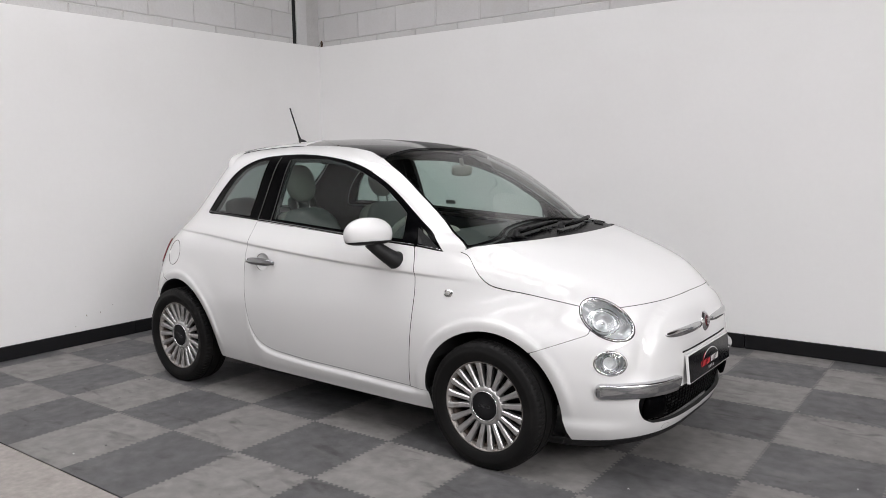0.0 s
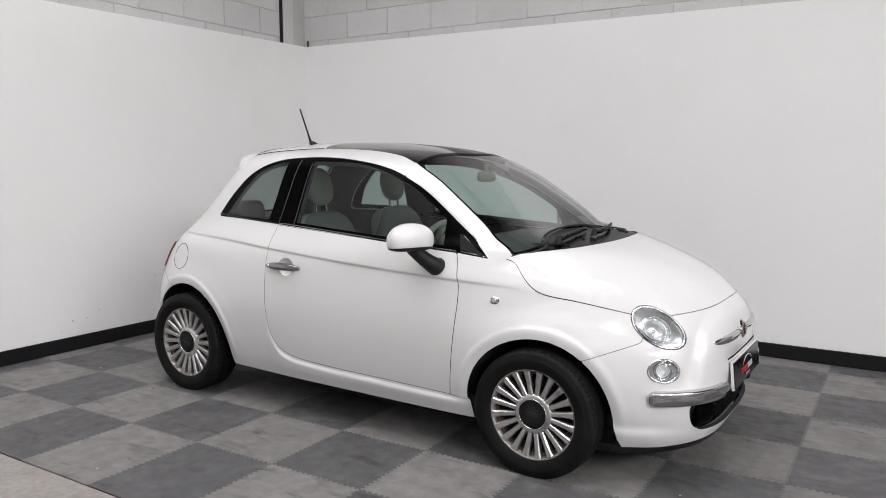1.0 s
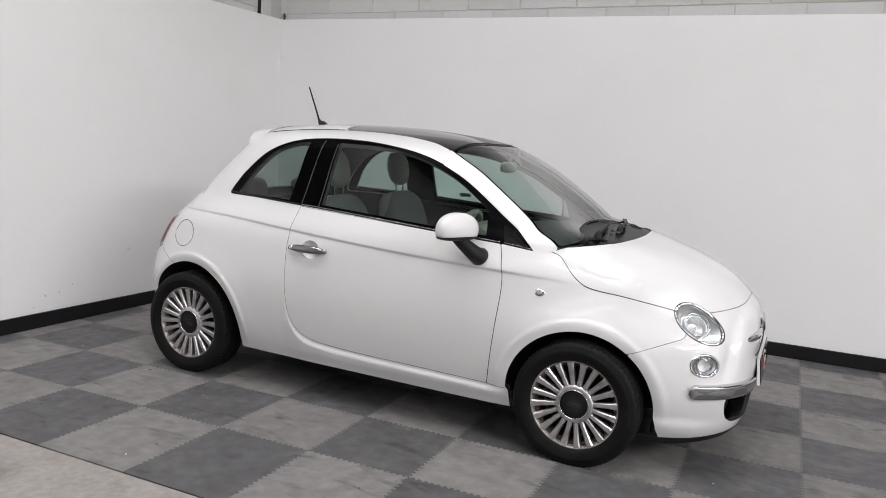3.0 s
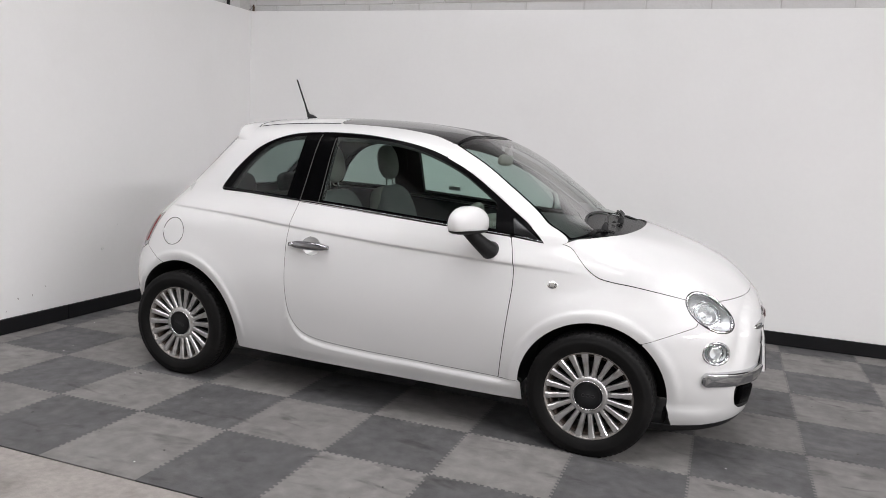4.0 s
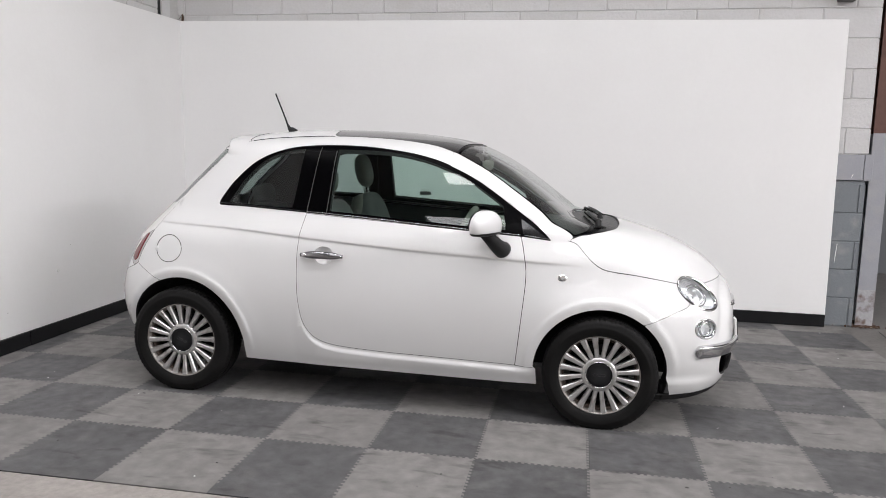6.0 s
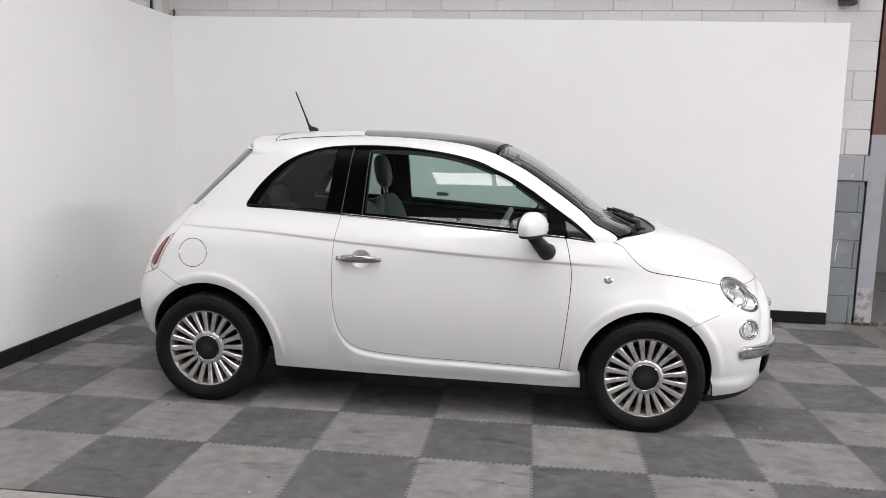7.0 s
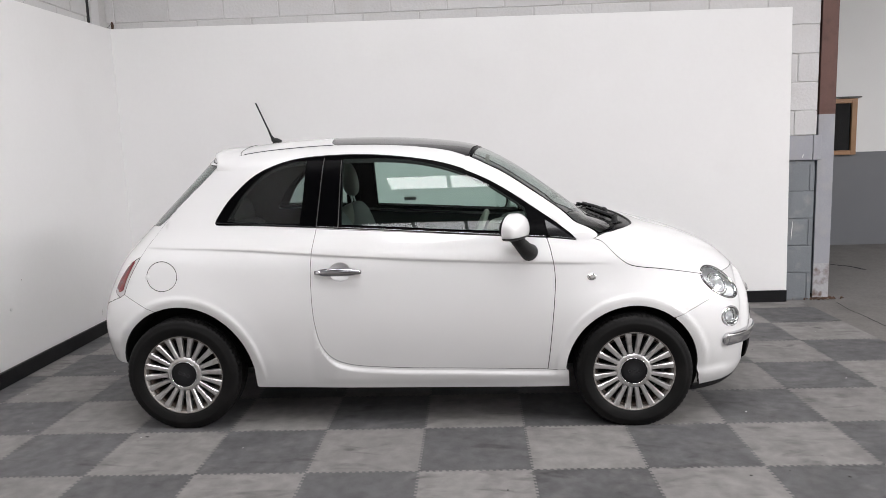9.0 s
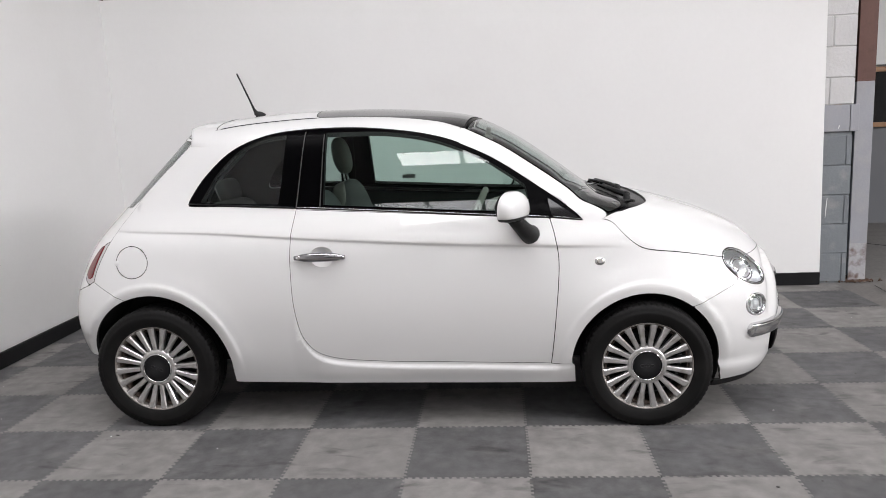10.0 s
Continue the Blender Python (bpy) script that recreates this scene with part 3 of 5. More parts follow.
def feature_lines():
    """Rows along the shoulder crease and the arch lips, in x and z."""
    rows = []
    c = even(CREASE[(CREASE[:, 0] > -1.44) & (CREASE[:, 0] < 1.1)], 0.02, False)
    for d in (-0.016, -0.009, -0.005, -0.002, 0.001, 0.004, 0.008, 0.015):
        rows.append(c + (0, d))
    for d in (-0.030, -0.022, -0.014, -0.007, 0.0):
        rows.append(even(DOOR_FOOT[(DOOR_FOOT[:, 0] > -0.44) & (DOOR_FOOT[:, 0] < 0.82)], 0.02, False) + (0, d))
    for ax, az, ar in (ARCH_F, ARCH_B):
        for d in (0.025, 0.038, 0.046, 0.051, 0.057, 0.066, 0.08):
            a = np.radians(np.arange(0, 181, 2.5))
            rows.append(np.stack([ax + (ar + d) * np.cos(a), az + (ar + d) * np.sin(a)], 1))
    return rows


CREASES = feature_lines()


def panel(name, mapping, border, holes=(), mat=None, parent=None, label="", step=0.03, gap=0.0022, depth=0.018, inset=0.0, seal=None, even_step=0.014, lines=(), normals=None):
    """A sheet of the body with turned-in edges."""
    uv, tri = cut_sheet(even(border, even_step) if even_step else border, holes, step, lines)
    edges = {}
    for f in tri:
        for a, b in ((f[0], f[1]), (f[1], f[2]), (f[2], f[0])):
            edges[(min(a, b), max(a, b))] = edges.get((min(a, b), max(a, b)), []) + [(a, b)]
    rim = [v[0] for v in edges.values() if len(v) == 1]
    # shrink by the gap
    area = np.cross(uv[tri[:, 1]] - uv[tri[:, 0]], uv[tri[:, 2]] - uv[tri[:, 0]])
    tri[area < 0] = tri[area < 0][:, ::-1]
    rim = [(a, b) for f in tri for a, b in ((f[0], f[1]), (f[1], f[2]), (f[2], f[0])) if len(edges[(min(a, b), max(a, b))]) == 1]
    push = np.zeros_like(uv)
    for a, b in rim:
        d = uv[b] - uv[a]
        n = np.array([-d[1], d[0]]) / max(np.linalg.norm(d), 1e-9)
        push[a] += n
        push[b] += n
    ln = np.linalg.norm(push, axis=1, keepdims=True)
    uv = uv + np.where(ln > 1e-6, push / np.maximum(ln, 1e-6), 0) * gap
    p = mapping(uv)
    by_mesh = normals == "mesh"
    nrm = surface_normal(p) if by_mesh or normals is None else normals(p)
    p = p - nrm * inset
    # facing: outward
    fn = np.cross(p[tri[:, 1]] - p[tri[:, 0]], p[tri[:, 2]] - p[tri[:, 0]])
    flip = (fn * nrm[tri].mean(1)).sum(1).sum() < 0
    if flip:
        tri = tri[:, ::-1]
        rim = [(b, a) for a, b in rim]
    if by_mesh:
        fn = np.cross(p[tri[:, 1]] - p[tri[:, 0]], p[tri[:, 2]] - p[tri[:, 0]])
        nrm = np.zeros_like(p)
        for q in range(3):
            np.add.at(nrm, tri[:, q], fn)
        nrm /= np.maximum(np.linalg.norm(nrm, axis=1, keepdims=True), 1e-12)
    ids = sorted({v for e in rim for v in e})
    low = {v: len(p) + k for k, v in enumerate(ids)}
    verts = np.vstack([p, p[ids] - nrm[ids] * depth]) if ids else p
    vert_normals = np.vstack([nrm, nrm[ids]]) if ids else nrm
    faces = [tuple(int(k) for k in f) for f in tri] + [(int(b), int(a), low[a], low[b]) for a, b in rim]
    me = bpy.data.meshes.new(name)
    me.from_pydata([tuple(v) for v in verts], [], faces)
    me.materials.append(mat)
    me.materials.append(seal or M_SEAL)
    me.polygons.foreach_set("use_smooth", [True] * len(faces))
    me.polygons.foreach_set("material_index", [0] * len(tri) + [1] * len(rim))
    me.normals_split_custom_set_from_vertices([tuple(v) for v in vert_normals])
    ob = new(name, me)
    ob.parent = parent
    return tagged(ob, label) if label else ob


def at_surface(point):
    """Matrix whose z is the body's normal at the nearest side or nose point, y as upright as it can be."""
    p = np.asarray(point, float)
    n = Vector(surface_normal(p[None])[0])
    x = Vector((0, 0, 1)).cross(n).normalized()
    y = n.cross(x)
    m = Matrix((x, y, n)).transposed().to_4x4()
    m.translation = Vector(p)
    return m


def put(ob, m):
    ob.matrix_basis = m
    return ob


def loft(rings, cap=True, closed=True):
    """Skin of point rings."""
    bm = bmesh.new()
    rows = [[bm.verts.new(tuple(p)) for p in r] for r in rings]
    n = len(rows[0])
    for a, b in zip(rows, rows[1:]):
        for k in range(n if closed else n - 1):
            bm.faces.new((a[k], a[(k + 1) % n], b[(k + 1) % n], b[k]))
    if cap and closed:
        bm.faces.new(rows[0][::-1])
        bm.faces.new(rows[-1])
    bmesh.ops.recalc_face_normals(bm, faces=bm.faces[:])
    return bm


def tube(points, radius, n=12, flat=1.0):
    """Round or flattened bar along points; radius a number or one for each point."""
    pts = [Vector(p) for p in points]
    rad = [radius] * len(pts) if isinstance(radius, (int, float)) else [float(q) for q in radius]
    rings = []
    for k, p in enumerate(pts):
        d = (pts[min(k + 1, len(pts) - 1)] - pts[max(k - 1, 0)]).normalized()
        a = d.cross(Vector((0, 0, 1)) if abs(d.z) < 0.9 else Vector((0, 1, 0))).normalized()
        b = d.cross(a)
        rings.append([p + rad[k] * (a * (math.cos(t) * flat) + b * math.sin(t)) for t in np.linspace(0, 2 * math.pi, n, endpoint=False)])
    return loft(rings)


def dome(rx, ry, h, n=40, rows=8, power=2.0):
    """Bulged cap over an ellipse in the xy plane."""
    bm = bmesh.new()
    top = bm.verts.new((0, 0, h))
    prev = None
    for i in range(1, rows + 1):
        f = i / rows
        ring = [bm.verts.new((rx * f * math.cos(a), ry * f * math.sin(a), h * (1 - f ** power))) for a in np.linspace(0, 2 * math.pi, n, endpoint=False)]
        for k in range(n):
            if prev is None:
                bm.faces.new((top, ring[k], ring[(k + 1) % n]))
            else:
                bm.faces.new((prev[k], ring[k], ring[(k + 1) % n], prev[(k + 1) % n]))
        prev = ring
    return bm


def bezel_on(ring, width, proud, sink):
    """Ring moulding along a closed line on the body."""
    p = np.asarray(ring, float)
    n = surface_normal(p)
    t = np.roll(p, -1, 0) - np.roll(p, 1, 0)
    t /= np.linalg.norm(t, axis=1, keepdims=True)
    c = np.cross(n, t)
    if ((p.mean(0) - p) * c).sum() > 0:
        c = -c
    prof = ((0.4, -sink), (0.45, proud * 0.6), (0.0, proud), (-0.5, proud * 0.5), (-0.6, -sink))
    return loft([p + c * width * a + n * b for a, b in prof], cap=False)


def ring_fan(ring, push, rows=8, bulge=0.0, flat=0.0):
    """Cap over a closed line: bulged outwards (bulge) or dished (negative)."""
    p = np.asarray(ring, float)
    n = surface_normal(p)
    c, cn = p.mean(0), n.mean(0) / np.linalg.norm(n.mean(0))
    rings = []
    for i in range(rows + 1):
        f = 1 - i / rows * 0.995
        h = bulge * (1 - f * f) if flat == 0 else bulge * min(1, (1 - f) / flat)
        rings.append(c + (p - c) * f + n * push * f + cn * (push * (1 - f) + h))
    return loft(rings, cap=False)


def shell(rx, ry, rz, n=36, rows=18, power=0.92, back=0.65, floor=-0.6):
    """Mirror housing: round nose ahead, flat back, flattened underside."""
    bm = bmesh.new()
    bmesh.ops.create_uvsphere(bm, u_segments=n, v_segments=rows, radius=1)
    for v in bm.verts:
        x, y, z = v.co
        x = abs(x) ** 0.9 if x > 0 else -back * abs(x) ** 0.30
        y, z = (math.copysign(abs(c) ** power, c) for c in (y, z))
        z = z if z > 0 else floor * (1 - (1 - abs(z)) ** 2.2)
        # lower towards the nose
        v.co = (rx * x, ry * y, rz * z * (1 - 0.16 * max(0, x) ** 2))
    return bm


# ---------------------------------------------------------------- the car
car = empty("car", CAR)
tagged(car, "small white three-door hatchback with black glass roof", "car")


def on_side(points, sign=-1):
    """Points of the body's side, from x and z."""
    p = np.asarray(points, float)
    return np.stack([p[:, 0], sign * np.maximum(half_width(p[:, 0], p[:, 1]), 0), p[:, 1]], 1)


def arc(cx, cz, r, a0, a1, n=24):
    a = np.radians(np.linspace(a0, a1, n))
    return [(cx + r * math.cos(k), cz + r * math.sin(k)) for k in a]


# lines on the side: x, z
WINDOW_TOP = [(-0.978, 1.066), (-0.968, 1.096), (-0.90, 1.196), (-0.77, 1.312), (-0.60, 1.381), (-0.41, 1.404), (-0.173, 1.404), (0.04, 1.384), (0.20, 1.356), (0.335, 1.314), (0.504, 1.233), (0.71, 1.096), (0.84, 1.002), (0.895, 0.947)]
BELT = [(0.895, 0.947), (0.74, 0.965), (0.272, 0.995), (-0.303, 1.031), (-0.752, 1.053), (-0.955, 1.056), (-0.978, 1.066)]
DOOR_REAR = [(-0.427, 1.036), (-0.447, 0.908), (-0.452, 0.77), (-0.442, 0.57), (-0.401, 0.419), (-0.292, 0.340), (-0.032, 0.314), (0.30, 0.306), (0.735, 0.295)]
DOOR_FRONT = [(0.735, 0.295), (0.753, 0.466), (0.776, 0.748), (0.761, 0.883), (0.74, 0.965)]
DOOR_BELT = [(0.74, 0.965), (0.272, 0.995), (-0.427, 1.036)]
HOOD_SIDE = [(0.975, 0.949), (1.02, 0.932), (1.062, 0.888), (1.105, 0.845), (1.155, 0.812), (1.22, 0.797), (1.30, 0.786), (1.40, 0.768), (1.515, 0.744), (1.60, 0.722)]
DRIP = [(-1.003, 1.366), (-0.955, 1.394), (-0.876, 1.417), (-0.687, 1.440), (-0.384, 1.455), (-0.04, 1.446), (0.208, 1.418), (0.34, 1.382)]
PILLAR = [(-0.664, 1.377), (-0.621, 1.338), (-0.580, 1.297), (-0.547, 1.250), (-0.515, 1.192), (-0.487, 1.135), (-0.467, 1.085), (-0.451, 1.025), (-0.440, 0.962)]      # round the screen's axis: u, z
HATCH = [(-1.41, 0.890), (-1.375, 0.96), (-1.29, 1.085), (-1.205, 1.175), (-1.112, 1.258), (-1.036, 1.330), (-1.003, 1.366)]
LAMP_EDGE = [(-1.490, 0.700), (-1.468, 0.77), (-1.41, 0.890)]
REAR_SEAM = (-1.2889, 0.6206)

head_ring = {s: front_map(ellipse(s * 0.546, 0.690, 0.104, 0.074, s * 0.60)) for s in (-1, 1)}
fog_ring = {s: front_map(ellipse(s * 0.558, 0.519, 0.056, 0.049)) for s in (-1, 1)}
SEAM_F = (1.3683, 0.5440)

# calm, nearly flat surface of the door glass: width = C0 + C1 x + C2 h + C3 x^2 + C4 h^2, with h the height above 1.2
_gx, _gz = (q.ravel() for q in np.meshgrid(np.linspace(-0.30, 0.62, 12), np.linspace(1.0, 1.33, 8)))
_ok = _gz < 1.37 - 0.75 * np.clip(_gx - 0.1, 0, 1) ** 1.25
_gx, _gz = _gx[_ok], _gz[_ok] - 1.2
FLAT = np.linalg.lstsq(np.stack([np.ones_like(_gx), _gx, _gx ** 2], 1), half_width(_gx, _gz + 1.2) + 0.45 * _gz + 0.27 * _gz ** 2, rcond=None)[0]
FLAT = (FLAT[0], FLAT[1], -0.45, FLAT[2], -0.27)


def flat_width(x, z):
    h = z - 1.2
    return FLAT[0] + FLAT[1] * x + FLAT[2] * h + FLAT[3] * x * x + FLAT[4] * h * h


def flat_side(sign):
    return lambda uv: np.stack([uv[:, 0], sign * flat_width(uv[:, 0], uv[:, 1]), uv[:, 1]], 1)


def flat_normals(p):
    n = np.stack([-(FLAT[1] + 2 * FLAT[3] * p[:, 0]), np.sign(p[:, 1]), -(FLAT[2] + 2 * FLAT[4] * (p[:, 2] - 1.2))], 1)
    return n / np.linalg.norm(n, axis=1, keepdims=True)


def calm_normals(p):
    """Normals of the quarter glass, which curves less than the roof rail above it."""
    return surface_normal(np.stack([p[:, 0] * 0.6 - 0.28, p[:, 1], 1.20 + 0.45 * (p[:, 2] - 1.20)], 1))


handle_cut = ellipse(-0.300, 0.820, 0.053, 0.045)
for s in (-1, 1):
    side = by_side(s)
    # body side with pillars, roof rail and sill
    rear_arch = [(-0.775, 0.205)] + arc(*ARCH_B, 6, 111, 22) + [REAR_SEAM]
    body_side = np.vstack([outline(
        [(0.845, 0.192), (-0.775, 0.205)], rear_arch, [REAR_SEAM, (-1.490, 0.700)], LAMP_EDGE, HATCH, DRIP, [(0.34, 1.382), (0.335, 1.30)], [(0.335, 1.30), (0.6, 0.90)], [(0.6, 0.90), (0.6, 0.34)], [(0.6, 0.34), (0.735, 0.293)], [(0.735, 0.293), (0.84, 0.287)], [(0.84, 0.287), (0.845, 0.192)])])
    door_line = outline(DOOR_REAR, DOOR_FRONT, DOOR_BELT)
    window_line = outline(WINDOW_TOP, BELT)
    panel("body_side", side, body_side, [door_line, window_line], M_PAINT, car, "white painted body side with roof rail and sill", gap=0.0, lines=CREASES)
    door = panel("door", side, door_line, [handle_cut], M_PAINT, car, "closed white door", gap=0.0024, lines=CREASES)
    part("handle_recess", ring_fan(by_side(s)(ellipse(-0.300, 0.820, 0.058, 0.050)), -0.001, 8, -0.030), M_PAINT, door, "dished handle recess", smooth=True)
    fender = outline(DOOR_FRONT, [(0.74, 0.965), (0.895, 0.946)], [(0.895, 0.946), (0.975, 0.949)], HOOD_SIDE, [(1.60, 0.722), (1.59, 0.632)], [(1.59, 0.632), SEAM_F],
                     [SEAM_F] + arc(*ARCH_F, 53, 178, 26), [arc(*ARCH_F, 178, 179, 2)[0], (0.84, 0.287)], [(0.84, 0.287), (0.735, 0.295)])
    panel("front_wing", side, fender, [head_ring[s][:, [0, 2]]], M_PAINT, car, lines=CREASES, gap=0.0012)
    # window surround, glass
    q_glass = outline([(-0.914, 1.076), (-0.872, 1.148), (-0.832, 1.210), (-0.722, 1.315), (-0.60, 1.366), (-0.495, 1.382)], [(-0.495, 1.382), (-0.505, 1.20), (-0.517, 1.062)], [(-0.517, 1.062), (-0.914, 1.076)])
    d_glass = outline([(-0.300, 1.385), (-0.02, 1.377), (0.215, 1.331), (0.418, 1.252), (0.56, 1.166), (0.635, 1.113)], [(0.635, 1.113), (0.657, 0.996)], [(0.657, 0.996), (0.272, 1.019), (-0.300, 1.055)], [(-0.300, 1.055), (-0.300, 1.385)])
    t_glass = outline([(0.735, 1.052), (0.868, 0.962)], [(0.868, 0.962), (0.750, 0.980)], [(0.750, 0.980), (0.735, 1.052)])
    panel("window_surround", side, window_line, [q_glass, d_glass, t_glass], M_FRAME, car, "black window surround and centre pillar", gap=0.001, inset=0.004, depth=0.03)
    for x0, x1 in ((-0.428, -0.402), (-0.315, -0.309)):
        sl = side(even([(x0, 1.042), (x1, 1.392 if x0 < -0.4 else 1.376)], 0.02, False))
        part("pillar_seal", tube(sl - surface_normal(sl) * 0.002, 0.0028, 6), M_SEALGREY, car, "thin dark rubber seal")
    panel("quarter_window", side, q_glass, (), M_DARKGLASS, car, inset=0.009, gap=-0.002, depth=0.002, seal=M_BLACK, normals=calm_normals)
    panel("door_window", flat_side(s), d_glass, (), M_GLASS, car, inset=0.010, gap=-0.002, depth=0.002, seal=M_BLACK, normals=flat_normals)
    panel("corner_window", flat_side(s), t_glass, (), M_ROOF, car, inset=0.010, gap=-0.002, depth=0.002, seal=M_BLACK, normals=flat_normals)


def both(points, axis=1):
    """A run from the middle round the car's right to the middle, and on along its mirror on the left."""
    p = np.asarray(points, float)
    q = p[::-1] * ((1, -1) if axis else (-1, 1))
    q = q[1:] if abs(p[-1][axis]) < 1e-6 else q
    return np.vstack([p, q[:-1] if abs(p[0][axis]) < 1e-6 else q])


def xy(points):
    return on_side(smooth(points, 8) if len(points) > 2 else points)[:, :2]


def front_edge_z(y):
    return 0.752 - 0.10 * y * y


hood_front_u = np.linspace(-0.50, 0.0, 24)
hood_front = front_map(np.stack([hood_front_u, front_edge_z(hood_front_u * 0.9)], 1))
hood_rear = [(0.975, xy([(0.975, 0.949), (0.976, 0.949)])[0, 1]), (1.035, -0.660), (1.09, -0.628), (1.157, -0.555), (1.212, -0.42), (1.236, -0.2), (1.242, 0.0)]
hood = np.vstack([smooth(hood_rear, 8)[::-1], xy(HOOD_SIDE)[1:], hood_front[:, :2]])
panel("bonnet", by_top, both(hood), [head_ring[s][:, :2] for s in (-1, 1)], M_PAINT, car, "white clamshell bonnet", step=0.035, gap=0.0010)

AXIS_S = -0.10
screen_map = by_round(AXIS_S, 1)
screen_side = screen_map(smooth(PILLAR, 8))
screen_top = by_top(smooth([(screen_side[0, 0], screen_side[0, 1]), (0.376, -0.33), (0.398, -0.16), (0.404, 0.0)], 8))
side_u = to_round(AXIS_S, 1, screen_side)
foot_s = np.array([(side_u[-1, 0], side_u[-1, 1] + 0.006), (-0.36, 0.996), (-0.24, 1.026), (-0.12, 1.041), (0.0, 1.046)])
foot_s = smooth(foot_s, 8)
screen = np.vstack([to_round(AXIS_S, 1, screen_top)[::-1], side_u[1:-1], foot_s])
_sp = screen_map(even(both(screen, 0), 0.05))
_sp = np.vstack([_sp, screen_map(np.stack([g.ravel() for g in np.meshgrid(np.linspace(-0.36, 0.36, 13), np.linspace(1.06, 1.36, 9))], 1))])


def screen_terms(y, z):
    h = z - 1.2
    return np.stack([np.ones_like(y), h, h * h, y * y, y * y * h, y ** 4], 1)


SCREEN = np.linalg.lstsq(screen_terms(_sp[:, 1], _sp[:, 2]), _sp[:, 0], rcond=None)[0]


def screen_normals(p):
    """Normals of the one smooth sweep that bent glass takes."""
    y, h = p[:, 1], p[:, 2] - 1.2
    n = np.stack([np.ones_like(y), -(2 * SCREEN[3] * y + 2 * SCREEN[4] * y * h + 4 * SCREEN[5] * y ** 3), -(SCREEN[1] + 2 * SCREEN[2] * h + SCREEN[4] * y * y)], 1)
    return n / np.linalg.norm(n, axis=1, keepdims=True)


panel("windscreen", screen_map, both(screen, 0), (), M_SCREEN, car, "tinted curved windscreen", inset=0.003, depth=0.003, seal=M_BLACK, step=0.03, normals=screen_normals)


def inset_loop(loop, d):
    """The closed loop moved inwards by d."""
    p = even(loop, 0.02)
    t = np.roll(p, -1, 0) - np.roll(p, 1, 0)
    n = np.stack([-t[:, 1], t[:, 0]], 1) / np.linalg.norm(t, axis=1, keepdims=True)
    area = (p[:, 0] * np.roll(p[:, 1], -1) - np.roll(p[:, 0], -1) * p[:, 1]).sum()
    return p + n * d * (1 if area > 0 else -1)


panel("screen_border", screen_map, both(screen, 0), [inset_loop(both(screen, 0), 0.010)], M_FRAME, car, "black printed border of the windscreen", inset=0.0012, gap=0.002, depth=0.001, seal=M_BLACK, step=0.02)
# front pillars between the screen and the side windows
front_top = [q for q in smooth(WINDOW_TOP, 16) if q[0] > 0.337]
for s in (-1, 1):
    rim3 = np.vstack([on_side(even([(0.34, 1.382), (0.336, 1.318)], 0.01, False)), on_side(front_top), on_side([(0.895, 0.946), (0.975, 0.949)])])
    pillar_line = np.vstack([side_u, to_round(AXIS_S, 1, rim3)[::-1]])
    panel("front_pillar", screen_map, pillar_line * ((1, 1) if s < 0 else (-1, 1)), (), M_PAINT, car, "white windscreen pillar", gap=0.0, step=0.02, seal=M_PAINT)
    trim_line = np.vstack([side_u[side_u[:, 1] > 1.05], [q for q in to_round(AXIS_S, 1, rim3)[::-1] if q[1] > 1.05]])
    panel("pillar_trim", screen_map, trim_line * ((1, 1) if s < 0 else (-1, 1)), (), M_IVORY, car, "pale inner pillar trim", gap=0.012, step=0.02, inset=0.020, depth=0.003, seal=M_IVORY)
foot_xy = screen_map(foot_s)[:, :2]
cowl = np.vstack([foot_xy[::-1], [screen_side[-1, :2]], smooth(hood_rear, 8)])
panel("cowl", by_top, both(cowl), (), M_FRAME, car, "black plastic cowl below the windscreen", inset=0.008, gap=0.001, step=0.02)
screen_top = screen_top[:, :2]
drip = xy(DRIP)
roof_back = [(-0.33, -0.372), (-0.375, -0.352), (-0.405, -0.27), (-0.415, 0.0)]
k = int(np.argmax(drip[:, 0] > -0.33))
roof_glass = np.vstack([smooth(roof_back, 8)[::-1], drip[k:], screen_top[1:]])
panel("roof_glass", by_top, both(roof_glass), (), M_ROOF, car, "black tinted glass roof panel", step=0.03, gap=0.003)
roof_end = [(-1.003, drip[0, 1]), (-1.075, -0.30), (-1.10, 0.0)]
roof_rear = np.vstack([smooth(roof_end, 8)[::-1], drip[:k], smooth(roof_back, 8)])
panel("roof", by_top, both(roof_rear), (), M_PAINT, car, "white rear roof panel", step=0.03)

# nose and front bumper
seam_pts = on_side(even([(1.59, 0.632), SEAM_F], 0.01, False))
arch_pts = on_side(arc(*ARCH_F, 51, 2, 20) + [(1.499, 0.25), (1.508, 0.205), (1.520, 0.160)])
nose_side = to_round(AXIS_F, 1, np.vstack([on_side(even([(1.60, 0.722), (1.59, 0.632)], 0.01, False)), seam_pts[1:], arch_pts]))
foot_u = np.linspace(nose_side[-1, 0], 0, 40)


def foot_z(u):
    return 0.184 - 0.024 * np.clip((np.abs(u) - 0.25) / 0.5, 0, 1)


foot = np.stack([foot_u, foot_z(foot_u)], 1)
nose = np.vstack([to_round(AXIS_F, 1, hood_front)[::-1], nose_side, foot])
intake = smooth([(0.0, 0.372), (-0.26, 0.372), (-0.42, 0.372), (-0.455, 0.352), (-0.442, 0.290), (-0.405, 0.252), (-0.33, 0.234), (0.0, 0.216)], 10)
FACE = smooth([(0.40, 0.455), (0.498, 0.436), (0.558, 0.421), (0.644, 0.381), (0.677, 0.350), (0.713, 0.288), (0.76, 0.20)])      # height, half width


